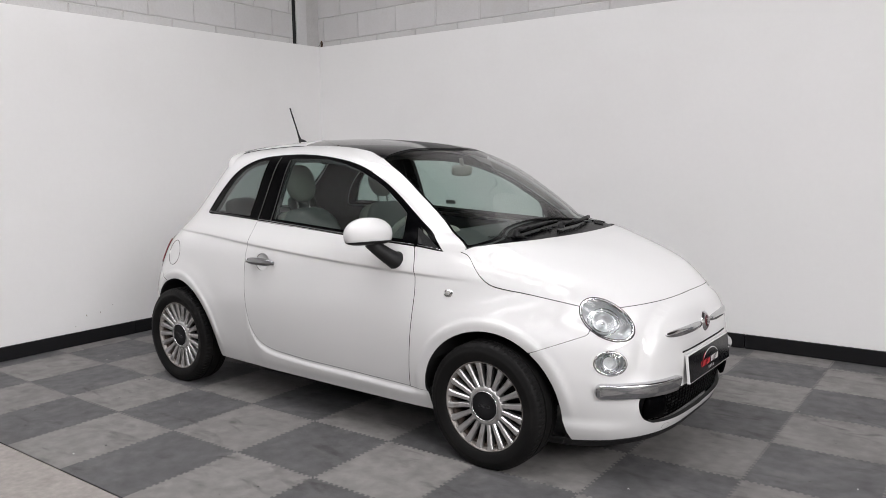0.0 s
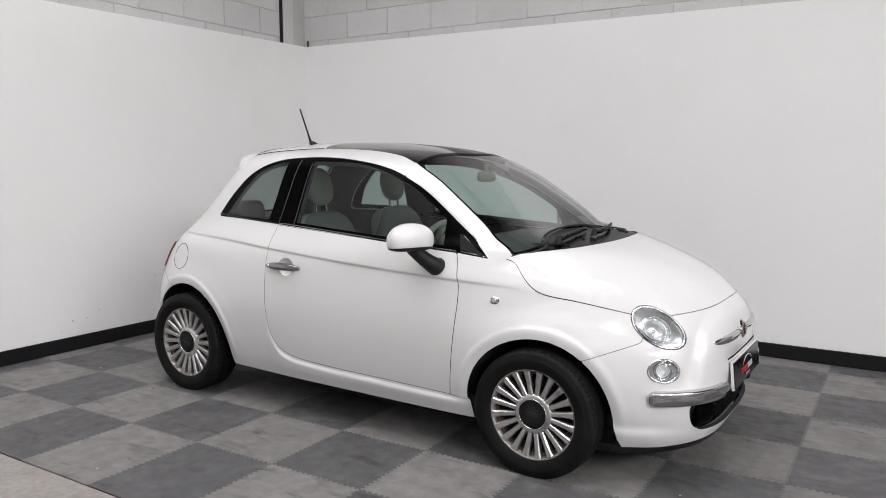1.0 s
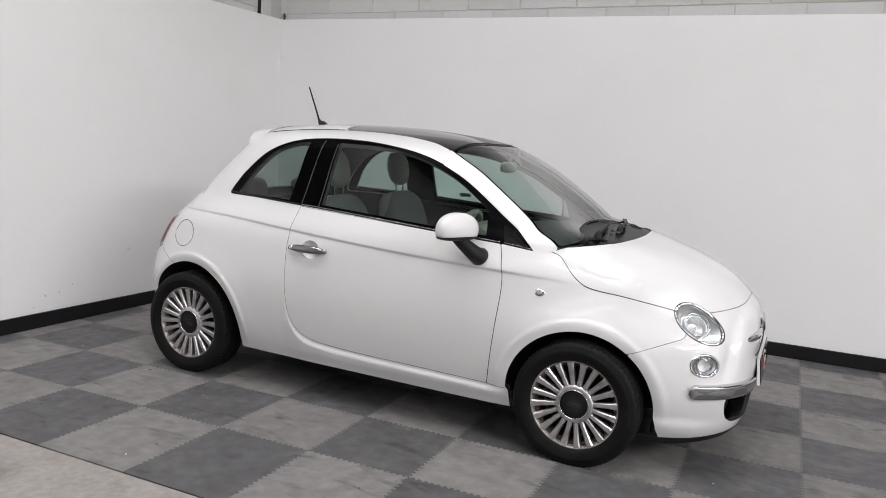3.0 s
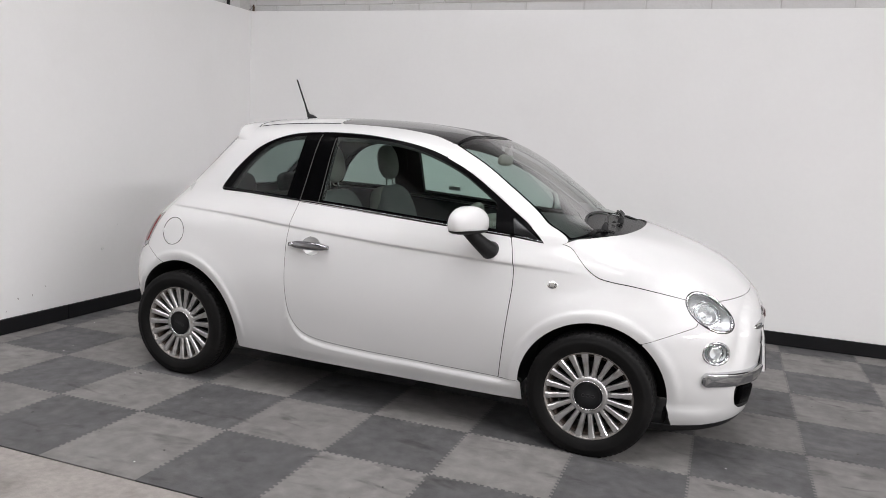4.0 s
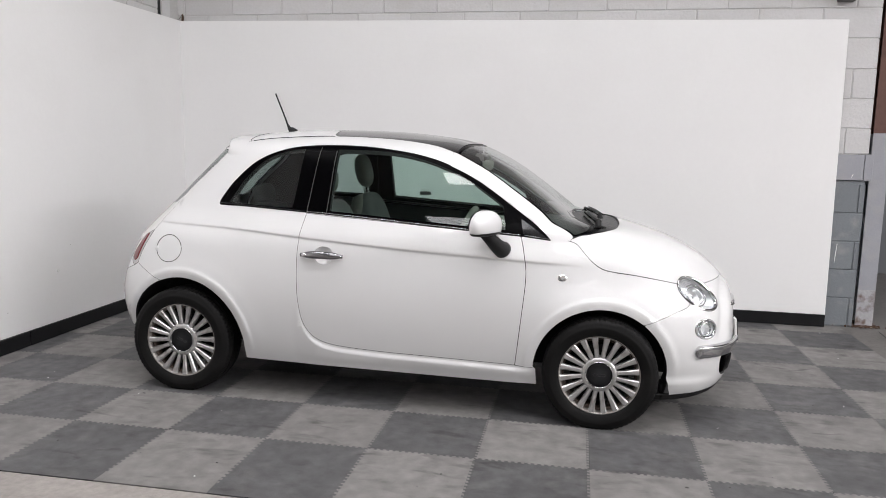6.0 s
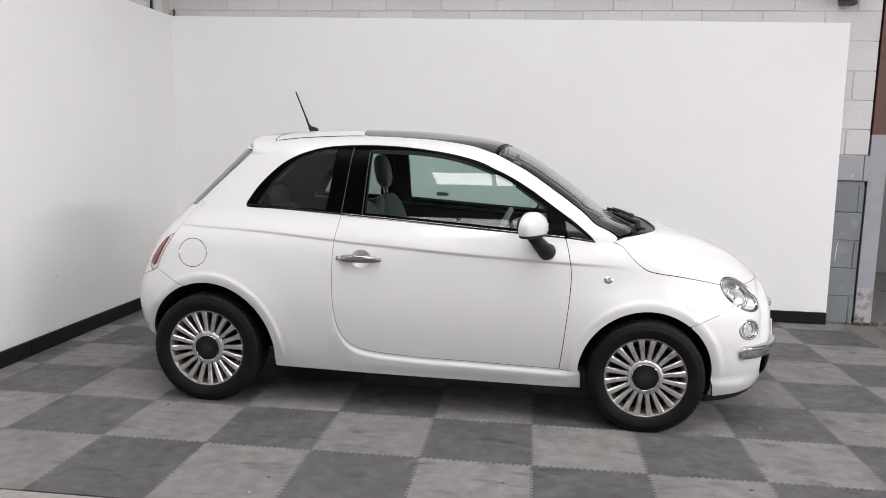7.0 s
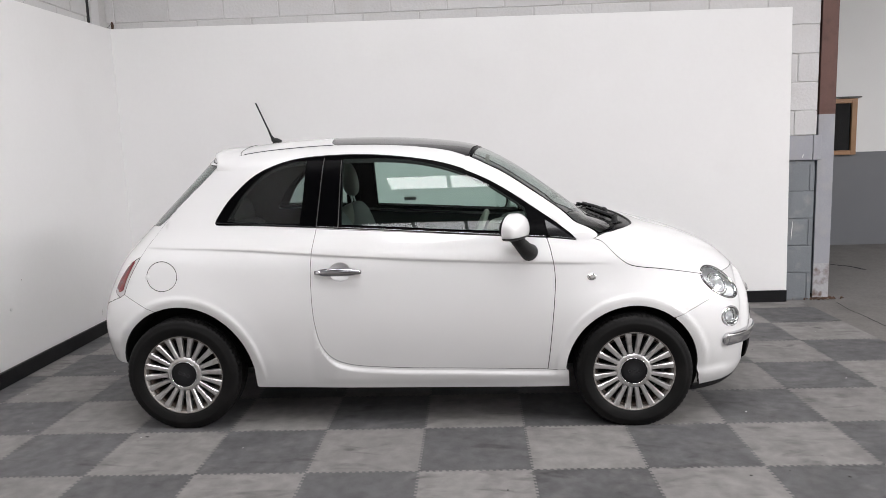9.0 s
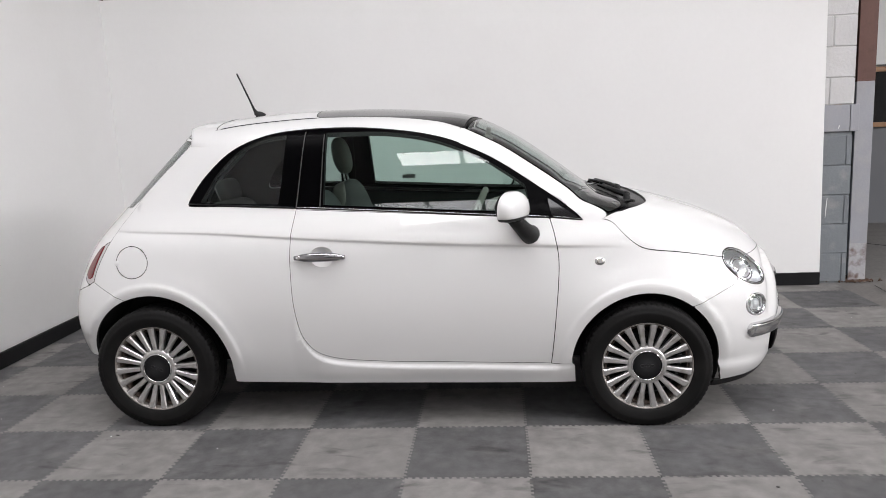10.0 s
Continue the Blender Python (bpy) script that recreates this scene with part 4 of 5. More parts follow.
def nose_map(uv):
    """The nose with its raised face between the lamps, edged by a soft hollow."""
    p = front_map(uv)
    u, z = np.abs(uv[:, 0]), uv[:, 1]
    e = np.interp(z, FACE[:, 0], FACE[:, 1])
    s = np.clip((e - u) / 0.022 + 0.5, 0, 1)
    fade = np.clip((z - 0.43) / 0.05, 0, 1) * np.clip((0.748 - z) / 0.05, 0, 1)
    h = (0.008 * s * s * (3 - 2 * s) - 0.013 * np.exp(-((u - e - 0.024) / 0.030) ** 2)) * fade
    return p + surface_normal(p) * h[:, None]


panel("front_bumper", nose_map, both(nose, 0), [to_round(AXIS_F, 1, head_ring[s]) for s in (-1, 1)] + [to_round(AXIS_F, 1, fog_ring[s]) for s in (-1, 1)] + [both(intake, 0)],
      M_PAINT, car, "white front bumper and nose", step=0.016, gap=0.0010, normals="mesh")

# tail: hatch with rear window, bumper
hatch_side = to_round(AXIS_R, -1, on_side(smooth(HATCH, 8)))
lamp_side = to_round(AXIS_R, -1, on_side(smooth(LAMP_EDGE, 8)))
roof_end3 = by_top(smooth(roof_end, 8))
lamp_inner = np.array([(lamp_side[-1, 0] + 0.026, 0.878), (lamp_side[-1, 0] + 0.075, 0.80), (lamp_side[0, 0] + 0.085, 0.715), (lamp_side[0, 0] + 0.03, 0.680)])
hatch = np.vstack([to_round(AXIS_R, -1, roof_end3)[::-1], hatch_side[::-1], smooth(lamp_inner, 6), np.array([(-0.40, 0.60), (0.0, 0.60)])])
glass_z = np.array([1.362, 1.30, 1.22, 1.14, 1.085])
glass_u = np.interp(glass_z, hatch_side[:, 1], hatch_side[:, 0]) + 0.012
rear_glass = np.vstack([[(0.0, 1.40), (-0.28, 1.384)], np.stack([glass_u, glass_z], 1), [(glass_u[-1] + 0.05, 1.045), (-0.3, 1.03), (0.0, 1.025)]])
panel("tailgate", rear_map, both(hatch, 0), [even(both(rear_glass, 0), 0.014)], M_PAINT, car, "white tailgate", step=0.035)
panel("rear_window", rear_map, both(rear_glass, 0), (), M_DARKGLASS, car, inset=0.004, gap=-0.002, depth=0.003, seal=M_BLACK)
rb_side = to_round(AXIS_R, -1, on_side(even([(-1.490, 0.700), REAR_SEAM], 0.01, False)))
rb_arch = to_round(AXIS_R, -1, on_side(arc(*ARCH_B, 113, 172, 20)))
rb_foot = np.stack([np.linspace(rb_arch[-1, 0], 0, 30), np.full(30, 0.312)], 1)
rear_bumper = np.vstack([[(0.0, 0.60), (-0.40, 0.60)], [tuple(lamp_inner[-1])], rb_side, rb_arch[1:], rb_foot])
panel("rear_bumper", rear_map, both(rear_bumper, 0), (), M_PAINT, car, "white rear bumper", step=0.035)


# ---------------------------------------------------------------- wheels
def revolve(profile, n=64, closed=True):
    """Ring of a profile (radius, along the axle y), round the y axis."""
    bm = bmesh.new()
    rings = []
    for k in range(n):
        a = 2 * math.pi * k / n
        rings.append([bm.verts.new((r * math.cos(a), y, r * math.sin(a))) for r, y in profile])
    m = len(profile)
    for k in range(n):
        p, q = rings[k], rings[(k + 1) % n]
        for i in range(m if closed else m - 1):
            bm.faces.new((p[i], p[(i + 1) % m], q[(i + 1) % m], q[i]))
    bmesh.ops.recalc_face_normals(bm, faces=bm.faces[:])
    return bm


def wheel_mesh_parts(parent, spin, hub_z):
    # outer face towards -y; the tyre sits flat on the floor, hub_z below the axle
    tyre = revolve([(0.205, -0.075), (0.222, -0.088), (0.25, -0.094), (0.2585, -0.0945), (0.2605, -0.0925), (0.272, -0.091), (0.285, -0.085), (0.2925, -0.076), (0.2955, -0.060), (0.296, -0.036), (0.288, -0.034), (0.288, -0.027), (0.2965, -0.025),
                    (0.2965, 0.025), (0.288, 0.027), (0.288, 0.034), (0.296, 0.036), (0.2955, 0.060), (0.2925, 0.076), (0.285, 0.085), (0.268, 0.092), (0.25, 0.094), (0.222, 0.088), (0.205, 0.075), (0.198, 0.06), (0.198, -0.06)], 280)
    # cross cuts in both shoulders
    for v in tyre.verts:
        r = math.hypot(v.co.x, v.co.z)
        k = round(math.atan2(v.co.z, v.co.x) / (2 * math.pi) * 280)
        if 0.284 < r and abs(v.co.y) > 0.05 and k % 4 == 0:
            f = (r - 0.0035) / r
            v.co.x, v.co.z = v.co.x * f, v.co.z * f
    turn = Matrix.Rotation(spin, 4, 'Y')
    for v in tyre.verts:
        p = turn @ v.co
        if p.z < -hub_z:
            p.y += math.copysign(0.12 * (-hub_z - p.z), p.y)
            p.z = -hub_z
            v.co = turn.inverted() @ p
    tyre_ob = part("tyre", tyre, M_RUBBER, parent, "black tyre with worn tread")
    tyre_ob.data.polygons.foreach_set("use_smooth", [math.hypot(f.center.x, f.center.z) < 0.287 for f in tyre_ob.data.polygons])
    rim = revolve([(0.199, -0.066), (0.2025, -0.075), (0.207, -0.077), (0.209, -0.072), (0.2015, -0.06), (0.199, 0.07), (0.191, 0.07), (0.1925, -0.05)], 64)
    part("rim", rim, M_RIMLIP, parent, "dusty alloy rim", smooth=True)
    part("brake_disc", revolve([(0.0, 0.0), (0.150, 0.0), (0.150, 0.05), (0.0, 0.05)], 32, True), M_SEAL, parent)
    part("barrel", revolve([(0.1895, -0.058), (0.1885, 0.06), (0.1835, 0.06), (0.182, -0.045)], 48), M_DUST, parent, "rim barrel brown with brake dust", smooth=True)
    hub = revolve([(0.066, -0.062), (0.073, -0.067), (0.088, -0.062), (0.094, -0.050), (0.094, -0.02), (0.066, -0.02)], 48)
    part("hub", hub, M_ALLOY, parent, smooth=True)
    cap = revolve([(0.0, -0.069), (0.050, -0.068), (0.062, -0.066), (0.0655, -0.061), (0.064, -0.04), (0.0, -0.04)], 40)
    part("centre_cap", cap, M_CAP, parent, "black centre cap", smooth=True)
    part("cap_ring", revolve([(0.0645, -0.066), (0.067, -0.0705), (0.0705, -0.070), (0.0715, -0.060), (0.0645, -0.058)], 48), M_CHROME, parent, "bright ring round the centre cap", smooth=True)
    for q in (-0.022, 0.0, 0.022):
        bmk = tube([(q + 0.009 * math.cos(a), -0.0695, 0.007 * math.sin(a)) for a in np.linspace(0, 2 * math.pi, 15)], 0.0012, 6)
        part("cap_mark", bmk, M_CAPMARK, parent)
    first = None
    for k in range(20):
        a = 2 * math.pi * (k + 0.5) / 20
        if first is None:
            bm = bmesh.new()
            vs = []
            for r, w, y0, y1 in ((0.080, 0.0115, -0.060, -0.035), (0.13, 0.0118, -0.065, -0.038), (0.175, 0.0142, -0.071, -0.042), (0.200, 0.0172, -0.074, -0.045)):
                vs.append([bm.verts.new((r, y, x)) for x, y in ((-w, y1), (-w, y0 + 0.006), (-w * 0.6, y0), (w * 0.6, y0), (w, y0 + 0.006), (w, y1))])
            for p, q in zip(vs, vs[1:]):
                for i in range(6):
                    bm.faces.new((p[i], p[(i + 1) % 6], q[(i + 1) % 6], q[i]))
            bmesh.ops.recalc_face_normals(bm, faces=bm.faces[:])
            first = part("spoke", bm, M_ALLOY, parent)
            first.rotation_euler = (0, -a, 0)
        else:
            o = new("spoke", first.data)
            o.parent = parent
            o.rotation_euler = (0, -a, 0)


for wx, sx in ((WHEEL_X, 0.0), (-WHEEL_X, 0.4)):
    for s in (-1, 1):
        wheel = empty("wheel")
        wheel.parent = car
        f, hub_z = (0.982, 0.2800) if wx > 0 else (1.006, 0.2890)
        wheel.location = (wx + (0.013 if wx > 0 else 0), s * (0.712 if wx > 0 else 0.703), hub_z)
        wheel.scale = (f, f, f)
        wheel.rotation_euler = (0, sx, 0 if s < 0 else math.pi)
        tagged(wheel, "multi-spoke silver alloy wheel with black centre cap")
        wheel_mesh_parts(wheel, sx, hub_z / f)

# dark tub below and inside, wheel houses
def tub():
    bm = bmesh.new()
    add_box(bm, -0.72, 0.78, -0.66, 0.66, 0.20, 0.30)
    add_box(bm, 0.72, 1.62, -0.42, 0.42, 0.22, 0.70)
    add_box(bm, -1.55, -0.72, -0.42, 0.42, 0.22, 0.70)
    return bm


part("underbody", tub(), M_SEAL, car, "dark underbody and floor pan")
for cx, cz, r in (ARCH_F, ARCH_B):
    for s in (-1, 1):
        bm = bmesh.new()
        pts = arc(cx, cz, r + 0.012, -24 if cx > 0 else -3, 183 if cx > 0 else 200, 34)
        a = [bm.verts.new((x, s * 0.42, z)) for x, z in pts]
        b = [bm.verts.new((x, s * (float(half_width(x, max(z, 0.2))) - 0.022), z)) for x, z in pts]
        for i in range(len(pts) - 1):
            bm.faces.new((a[i], a[i + 1], b[i + 1], b[i]))
        part("wheel_house", bm, M_SEAL, car)


# ---------------------------------------------------------------- car details
def lamp_on(name, ring, parent, label, deep, inner):
    lamp = empty(name)
    lamp.parent = parent
    tagged(lamp, label)
    p = np.asarray(ring, float)
    n = surface_normal(p)
    part("seal", tube(np.vstack([p, p[:1]]) + np.vstack([n, n[:1]]) * 0.001, 0.0020, 6), M_SEAL, lamp, "dark seal round the lamp")
    part("bezel", bezel_on(p.mean(0) + (p - p.mean(0)) * 0.955, 0.012, 0.004, 0.01), M_CHROME, lamp, "chrome surround", smooth=True)
    part("reflector", ring_fan(ring, -0.006, 10, -deep, 0.45), M_REFLECT, lamp, "bright reflector", smooth=True)
    part("lens", ring_fan(ring, 0.001, 8, 0.014), M_LENS, lamp, "clear lens", smooth=True)
    m = at_surface(p.mean(0))
    for dx, dy, r in inner:
        at = m @ Matrix.Translation((dx, dy, -0.012))
        for k, thick in ((1.42, 0.0030), (1.12, 0.0022)):
            ringp = np.array([at @ Vector((k * r * math.cos(a), k * 0.93 * r * math.sin(a), 0.004)) for a in np.linspace(0, 2 * math.pi, 49)])
            part("inner_ring", tube(ringp, thick, 8), M_CHROME, lamp, "bright ring inside the lamp", smooth=True)
        prof = [(r * 1.08, -0.004), (r * 1.08, 0.045), (0.002, 0.045), (0.002, 0.036), (r * 0.5, 0.031), (r * 0.85, 0.016), (r * 0.99, -0.004)]
        put(part("lamp_bowl", revolve(prof, 26), M_REFLECT, lamp, "faceted lamp bowl", smooth=False), at @ pose(0, 0, 0, -90, 0, 0))
        put(part("bulb_shade", dome(r * 0.34, r * 0.34, r * 0.40, 20, 6), M_CHROME, lamp, "small bulb shade", smooth=True), at @ Matrix.Translation((0, 0, -0.030)))
        # upright ribs beside the bowl
        for q in np.linspace(-0.9, 0.9, 7):
            x = (1.22 + 0.10 * (1 - q * q)) * r
            box_m = at @ Matrix.Translation((x, q * r * 0.8, -0.004))
            put(box("reflector_rib", -0.0016, 0.0016, -0.0040, 0.0040, 0.0, 0.006, M_CHROME, lamp), box_m)
    return lamp


for s in (-1, 1):
    lamp_on("headlamp", head_ring[s], car, "round clear headlamp with chrome bowls", 0.045, ((0.012 * s, -0.008, 0.046),))
    lamp_on("fog_lamp", fog_ring[s], car, "small round lamp in the bumper", 0.025, ((0.0, 0.0, 0.028),))


def round_strip(u0, u1, z0, z1, proud, n=30, mapping=nose_map, taper=0.0, shape=((-1.0, 0.0), (-0.8, 0.88), (0.0, 1.0), (0.8, 0.88), (1.0, 0.0))):
    """Raised strip across the nose from u0 to u1, between heights z0(u) and z1(u), with rounded section."""
    us = np.linspace(u0, u1, n)
    rings = []
    for k, u in enumerate(us):
        e = 1.0 if not taper else max(0.30, (1 - (1 - min(1, 14 * min(k, n - 1 - k) / (n - 1))) ** 2) ** 0.5) if taper == 3 else max(0.06, min(1, (1 - abs(2 * k / (n - 1) - 1) ** 3) ** 0.5 if taper == 2 else min(1, 0.4 + 9 * min(k, n - 1 - k) / (n - 1))))
        a, b = z0(u), z1(u)
        mid, half = (a + b) / 2, (b - a) / 2 * e
        zz = np.array([mid + half * q[0] for q in shape])
        p = mapping(np.stack([np.full(len(shape), u), zz], 1))
        nn = surface_normal(p)
        h = proud * e * np.array([q[1] for q in shape])[:, None]
        base = p[::-1] - nn[::-1] * 0.008
        rings.append(np.vstack([p + nn * h, base]))
    return loft(rings)


# chrome bars beside the number plate, moustache bars and badge
for a, b in ((-0.612, -0.262), (0.262, 0.612)):
    part("bumper_bar", round_strip(a, b, lambda u: 0.368, lambda u: 0.436, 0.030, 70, taper=3, shape=((-1.0, 0.0), (-0.95, 0.42), (-0.84, 0.55), (-0.1, 0.80), (0.72, 1.0), (0.90, 0.96), (0.97, 0.80), (1.0, 0.0))), M_CHROME, car, "chrome bumper bar", smooth=True)
for a, b in ((-0.335, -0.04), (0.04, 0.335)):
    part("nose_bar", round_strip(a, b, lambda u: 0.594, lambda u: 0.628, 0.012, 40, taper=2), M_CHROME, car, "slim chrome nose bar", smooth=True)
badge = empty("badge")
badge.parent = car
tagged(badge, "round chrome-rimmed dark red badge")
bm_m = at_surface(front_map(np.array([[0.0005, 0.612]]))[0])
put(part("rim", dome(0.050, 0.050, 0.020, 36, 6, 4.0), M_CHROME, badge, smooth=True), bm_m)
put(part("enamel", dome(0.041, 0.041, 0.0235, 36, 6, 4.0), M_CREDR, badge, "dark red enamel", smooth=True), bm_m)
for q in (-0.012, -0.004, 0.004, 0.012):
    o = box("mark", q - 0.0022, q + 0.0022, -0.015, 0.015, 0.0, 0.0250, M_CHROME, badge)
    put(o, bm_m)
part("number_recess_lip", round_strip(-0.24, 0.24, lambda u: 0.520, lambda u: 0.527, 0.004), M_SEAL, car, "dark gap above the plate", smooth=True)

# number plate with plain bars in place of the print
plate = empty("number_plate")
plate.parent = car
tagged(plate, "black show plate with white rim and red and white print")
put(plate, Matrix.Translation((1.892, 0.0, 0.447)) @ pose(0, 0, 0, 90, 0, 90) @ pose(0, 0, 0, -6, 0, 0))
box("backing", -0.275, 0.275, -0.064, 0.064, -0.012, 0.0, M_WHITE, plate, "white plate rim", bevel=0.002)
box("face", -0.270, 0.270, -0.059, 0.059, 0.0003, 0.004, M_BLACK, plate, "black plate face", bevel=0.001)
for k in range(7):
    box("print_bar", -0.125 + k * 0.0175, -0.1185 + k * 0.0175, -0.022, 0.003, 0.0042, 0.0052, M_RED, plate)
for k in range(6):
    box("print_bar", 0.006 + k * 0.0175, 0.0125 + k * 0.0175, -0.022, 0.003, 0.0042, 0.0052, M_WHITE, plate)
for k in range(4):
    box("print_bar", -0.036 + k * 0.020, -0.027 + k * 0.020, -0.045, -0.034, 0.0042, 0.0052, M_GREY, plate)
part("print_swoosh", tube([(-0.09, 0.012, 0.0046), (-0.06, 0.03, 0.0046), (-0.02, 0.041, 0.0046), (0.03, 0.042, 0.0046), (0.075, 0.03, 0.0046), (0.10, 0.012, 0.0046)], [0.0006, 0.0012, 0.0016, 0.0016, 0.0012, 0.0006], 8), M_WHITE, plate, "white curved print")
part("print_swoosh", tube([(-0.10, 0.004, 0.0046), (-0.085, 0.02, 0.0046), (-0.06, 0.036, 0.0046)], [0.0006, 0.0016, 0.0006], 8), M_RED, plate, "red curved print")
box("plate_bracket", 1.80, 1.875, -0.2, 0.2, 0.40, 0.50, M_PLASTIC, car)

# lower intake: dark back, mesh bars, corner blanks, black lip
back = both(intake, 0)
part("intake_back", ring_fan(front_map(even(back, 0.02)), -0.03, 3, -0.09, 0.1), M_SEAL, car, "dark intake behind the grille")
grille = empty("lower_grille")
grille.parent = car
tagged(grille, "black mesh grille in the lower intake")
for zz in np.linspace(0.240, 0.355, 8):
    part("grille_bar", tube(front_map(np.stack([np.linspace(-0.40, 0.40, 24), np.full(24, zz)], 1)) - (0.028, 0, 0), 0.003, 6), M_FRAME, grille)
for uu in np.linspace(-0.38, 0.38, 26):
    part("grille_bar", tube(front_map(np.stack([np.full(5, uu), np.linspace(0.235, 0.365, 5)], 1)) - (0.027, 0, 0), 0.0025, 6), M_FRAME, grille)
for s in (-1, 1):
    part("corner_blank", round_strip(s * 0.435, s * 0.335, lambda u: 0.262, lambda u: 0.362, 0.012, 12, taper=3), M_FRAME, car, "black blanking block in the intake", smooth=True)
part("front_lip", round_strip(-0.80, 0.80, lambda u: foot_z(u) - 0.034, lambda u: foot_z(u) + 0.001, 0.003, 40), M_PLASTIC, car, "black lower lip of the bumper", smooth=True)
o = part("tow_cover", tube(front_map(ellipse(-0.30, 0.203, 0.022, 0.014, n=28)), 0.0012, 6), M_GREY, car, "round towing eye cover")
# wheel-arch dirt flap behind the front bumper
box("mud_flap", 1.475, 1.495, -0.60, -0.52, 0.165, 0.21, M_SEAL, car, bevel=0.004)

for s in (-1, 1):
    side = by_side(s)
    # chrome strip at the foot of the windows, door handle, indicator, filler
    belt = smooth([(0.735, 0.971), (0.272, 1.001), (-0.30, 1.038), (-0.425, 1.043)], 10)
    bp = side(belt)
    part("belt_moulding", tube(bp + surface_normal(bp) * 0.001, 0.0030, 8), M_BELT, car, "thin chrome moulding below the door window", smooth=True)
    fb = side(np.array([(0.885, 0.953), (0.755, 0.970)]))
    part("belt_moulding", tube(fb + surface_normal(fb) * 0.001, 0.0030, 8), M_BELT, car, "thin chrome moulding", smooth=True)
    qb = side(smooth([(-0.435, 1.043), (-0.75, 1.060), (-0.972, 1.068)], 8))
    part("belt_moulding", tube(qb + surface_normal(qb) * 0.001, 0.005, 8), M_BLACK, car, "black moulding below the rear window", smooth=True)
    handle = empty("door_handle")
    handle.parent = car
    tagged(handle, "chrome pull handle over a shallow recess")
    hm = at_surface((-0.307, s * float(half_width(-0.307, 0.818)), 0.818))
    put(handle, hm)
    hx = np.linspace(-0.118, 0.118, 15)
    part("grip", tube([(x, 0.002 * math.cos(x * 13), 0.026 - 0.9 * x * x) for x in hx], [0.0140 * max(0.5, (1 - abs(x / 0.124) ** 4)) for x in hx], 14, 1.45), M_BELT, handle, "dull chrome grip", smooth=True)
    put(part("lock", dome(0.011, 0.011, 0.004, 20, 4, 4), M_CHROME, handle, smooth=True), Matrix.Translation((-0.095 * (1 if s < 0 else -1), 0, 0.030)))
    rm = at_surface((0.957, s * float(half_width(0.957, 0.765)), 0.765))
    rep = empty("side_indicator")
    rep.parent = car
    put(rep, rm)
    tagged(rep, "small oval clear side indicator")
    part("rim", dome(0.023, 0.0175, 0.006, 28, 4, 3), M_CHROME, rep, "bright rim", smooth=True)
    part("seat", dome(0.0195, 0.0145, 0.0075, 28, 4, 3), M_PLASTIC, rep, "dark gap round the lens", smooth=True)
    part("lens", dome(0.0165, 0.0118, 0.0105, 24, 4, 3), M_LAMPW, rep, "clear lens", smooth=True)
    for q in (-0.006, 0.0, 0.006):
        box("lens_rib", q - 0.0012, q + 0.0012, -0.008, 0.008, 0.006, 0.0110, M_GREY, rep)
    # tail lamp
    ls = lamp_side if s < 0 else lamp_side * (-1, 1)
    k = -s
    inner = lamp_inner * (k, 1)
    tl_ring = even(np.vstack([ls, smooth(inner, 8)]), 0.012)
    mid_l = tl_ring.mean(0)
    tail_lamp = panel("tail_lamp", rear_map, tl_ring, (), M_LAMPRIM, car, "red tail lamp in a pale clear surround", inset=-0.001, depth=0.02, step=0.02, seal=M_LAMPRIM)
    core = mid_l + (tl_ring - mid_l) * (0.66, 0.80) + (k * 0.006, 0.004)
    panel("red_lens", rear_map, core, (), M_REDLENS, tail_lamp, "dark red lens", inset=-0.008, depth=0.010, step=0.02, seal=M_REDLENS)
    part("rim", tube(np.vstack([rear_map(tl_ring), rear_map(tl_ring)[:1]]), 0.0016, 6), M_SEAL, tail_lamp, "thin dark joint", smooth=True)

# filler flap on the car's right
fc = by_side(-1)(ellipse(-1.255, 0.802, 0.092, 0.074, -0.1))
part("filler_flap_gap", tube(np.vstack([fc, fc[:1]]), 0.0018, 6), M_SEAL, car, "thin round gap of the filler flap")
put(part("filler_flap_grip", dome(0.016, 0.016, 0.004, 20, 4), M_PAINT, car, "finger grip of the filler flap", smooth=True), at_surface((-1.343, -float(half_width(-1.343, 0.795)), 0.795)))

# spoiler: carries the roof on past its end and drops to the rear window, its corners squarer than the roof
SP_FOOT, SP_START = 1.338, -0.893
SP_SIDE = float(half_width(-1.011, SP_FOOT))


def body_arc(x, th):
    """Half section of the body at x, from the foot of the spoiler (th 0) over to the middle (th 90 degrees)."""
    top = float(by_top(np.array([[x, 0.0005]]))[0, 2]) - 0.0004
    z = SP_FOOT + (top - SP_FOOT) * math.sin(th)
    return np.array((x, float(half_width(x, z)) if th < math.pi / 2 - 1e-6 else 0.0, z))


rings = []
for q in range(49):
    th = math.pi * q / 48
    mirror = 1 if th > math.pi / 2 else -1
    a = min(th, math.pi - th)
    y, z = SP_SIDE * math.cos(a) ** 0.66, SP_FOOT + 0.102 * math.sin(a) ** 0.74
    x = -1.115 + 0.104 * min(1.0, y / 0.43) ** 2
    edge = np.array((x, y, z))
    base = body_arc(x, a)
    row = []
    for f in np.linspace(0, 1, 9):
        p = body_arc(SP_START + (x - SP_START) * f, a)
        row.append(p + (edge - base) * (0.02 + 0.98 * f ** 1.35))
    row += [edge + (-0.004, -0.004 * y / 0.45, -0.006), edge + (0.0, -0.012 * y / 0.45, -0.016 * math.sin(a)), edge + (0.030, -0.06 * y, -0.060 * math.sin(a))]
    rings.append([(p[0], mirror * p[1], p[2]) for p in row])
part("roof_spoiler", loft(rings, cap=False, closed=False), M_PAINT, car, "white roof spoiler above the rear window", smooth=True)
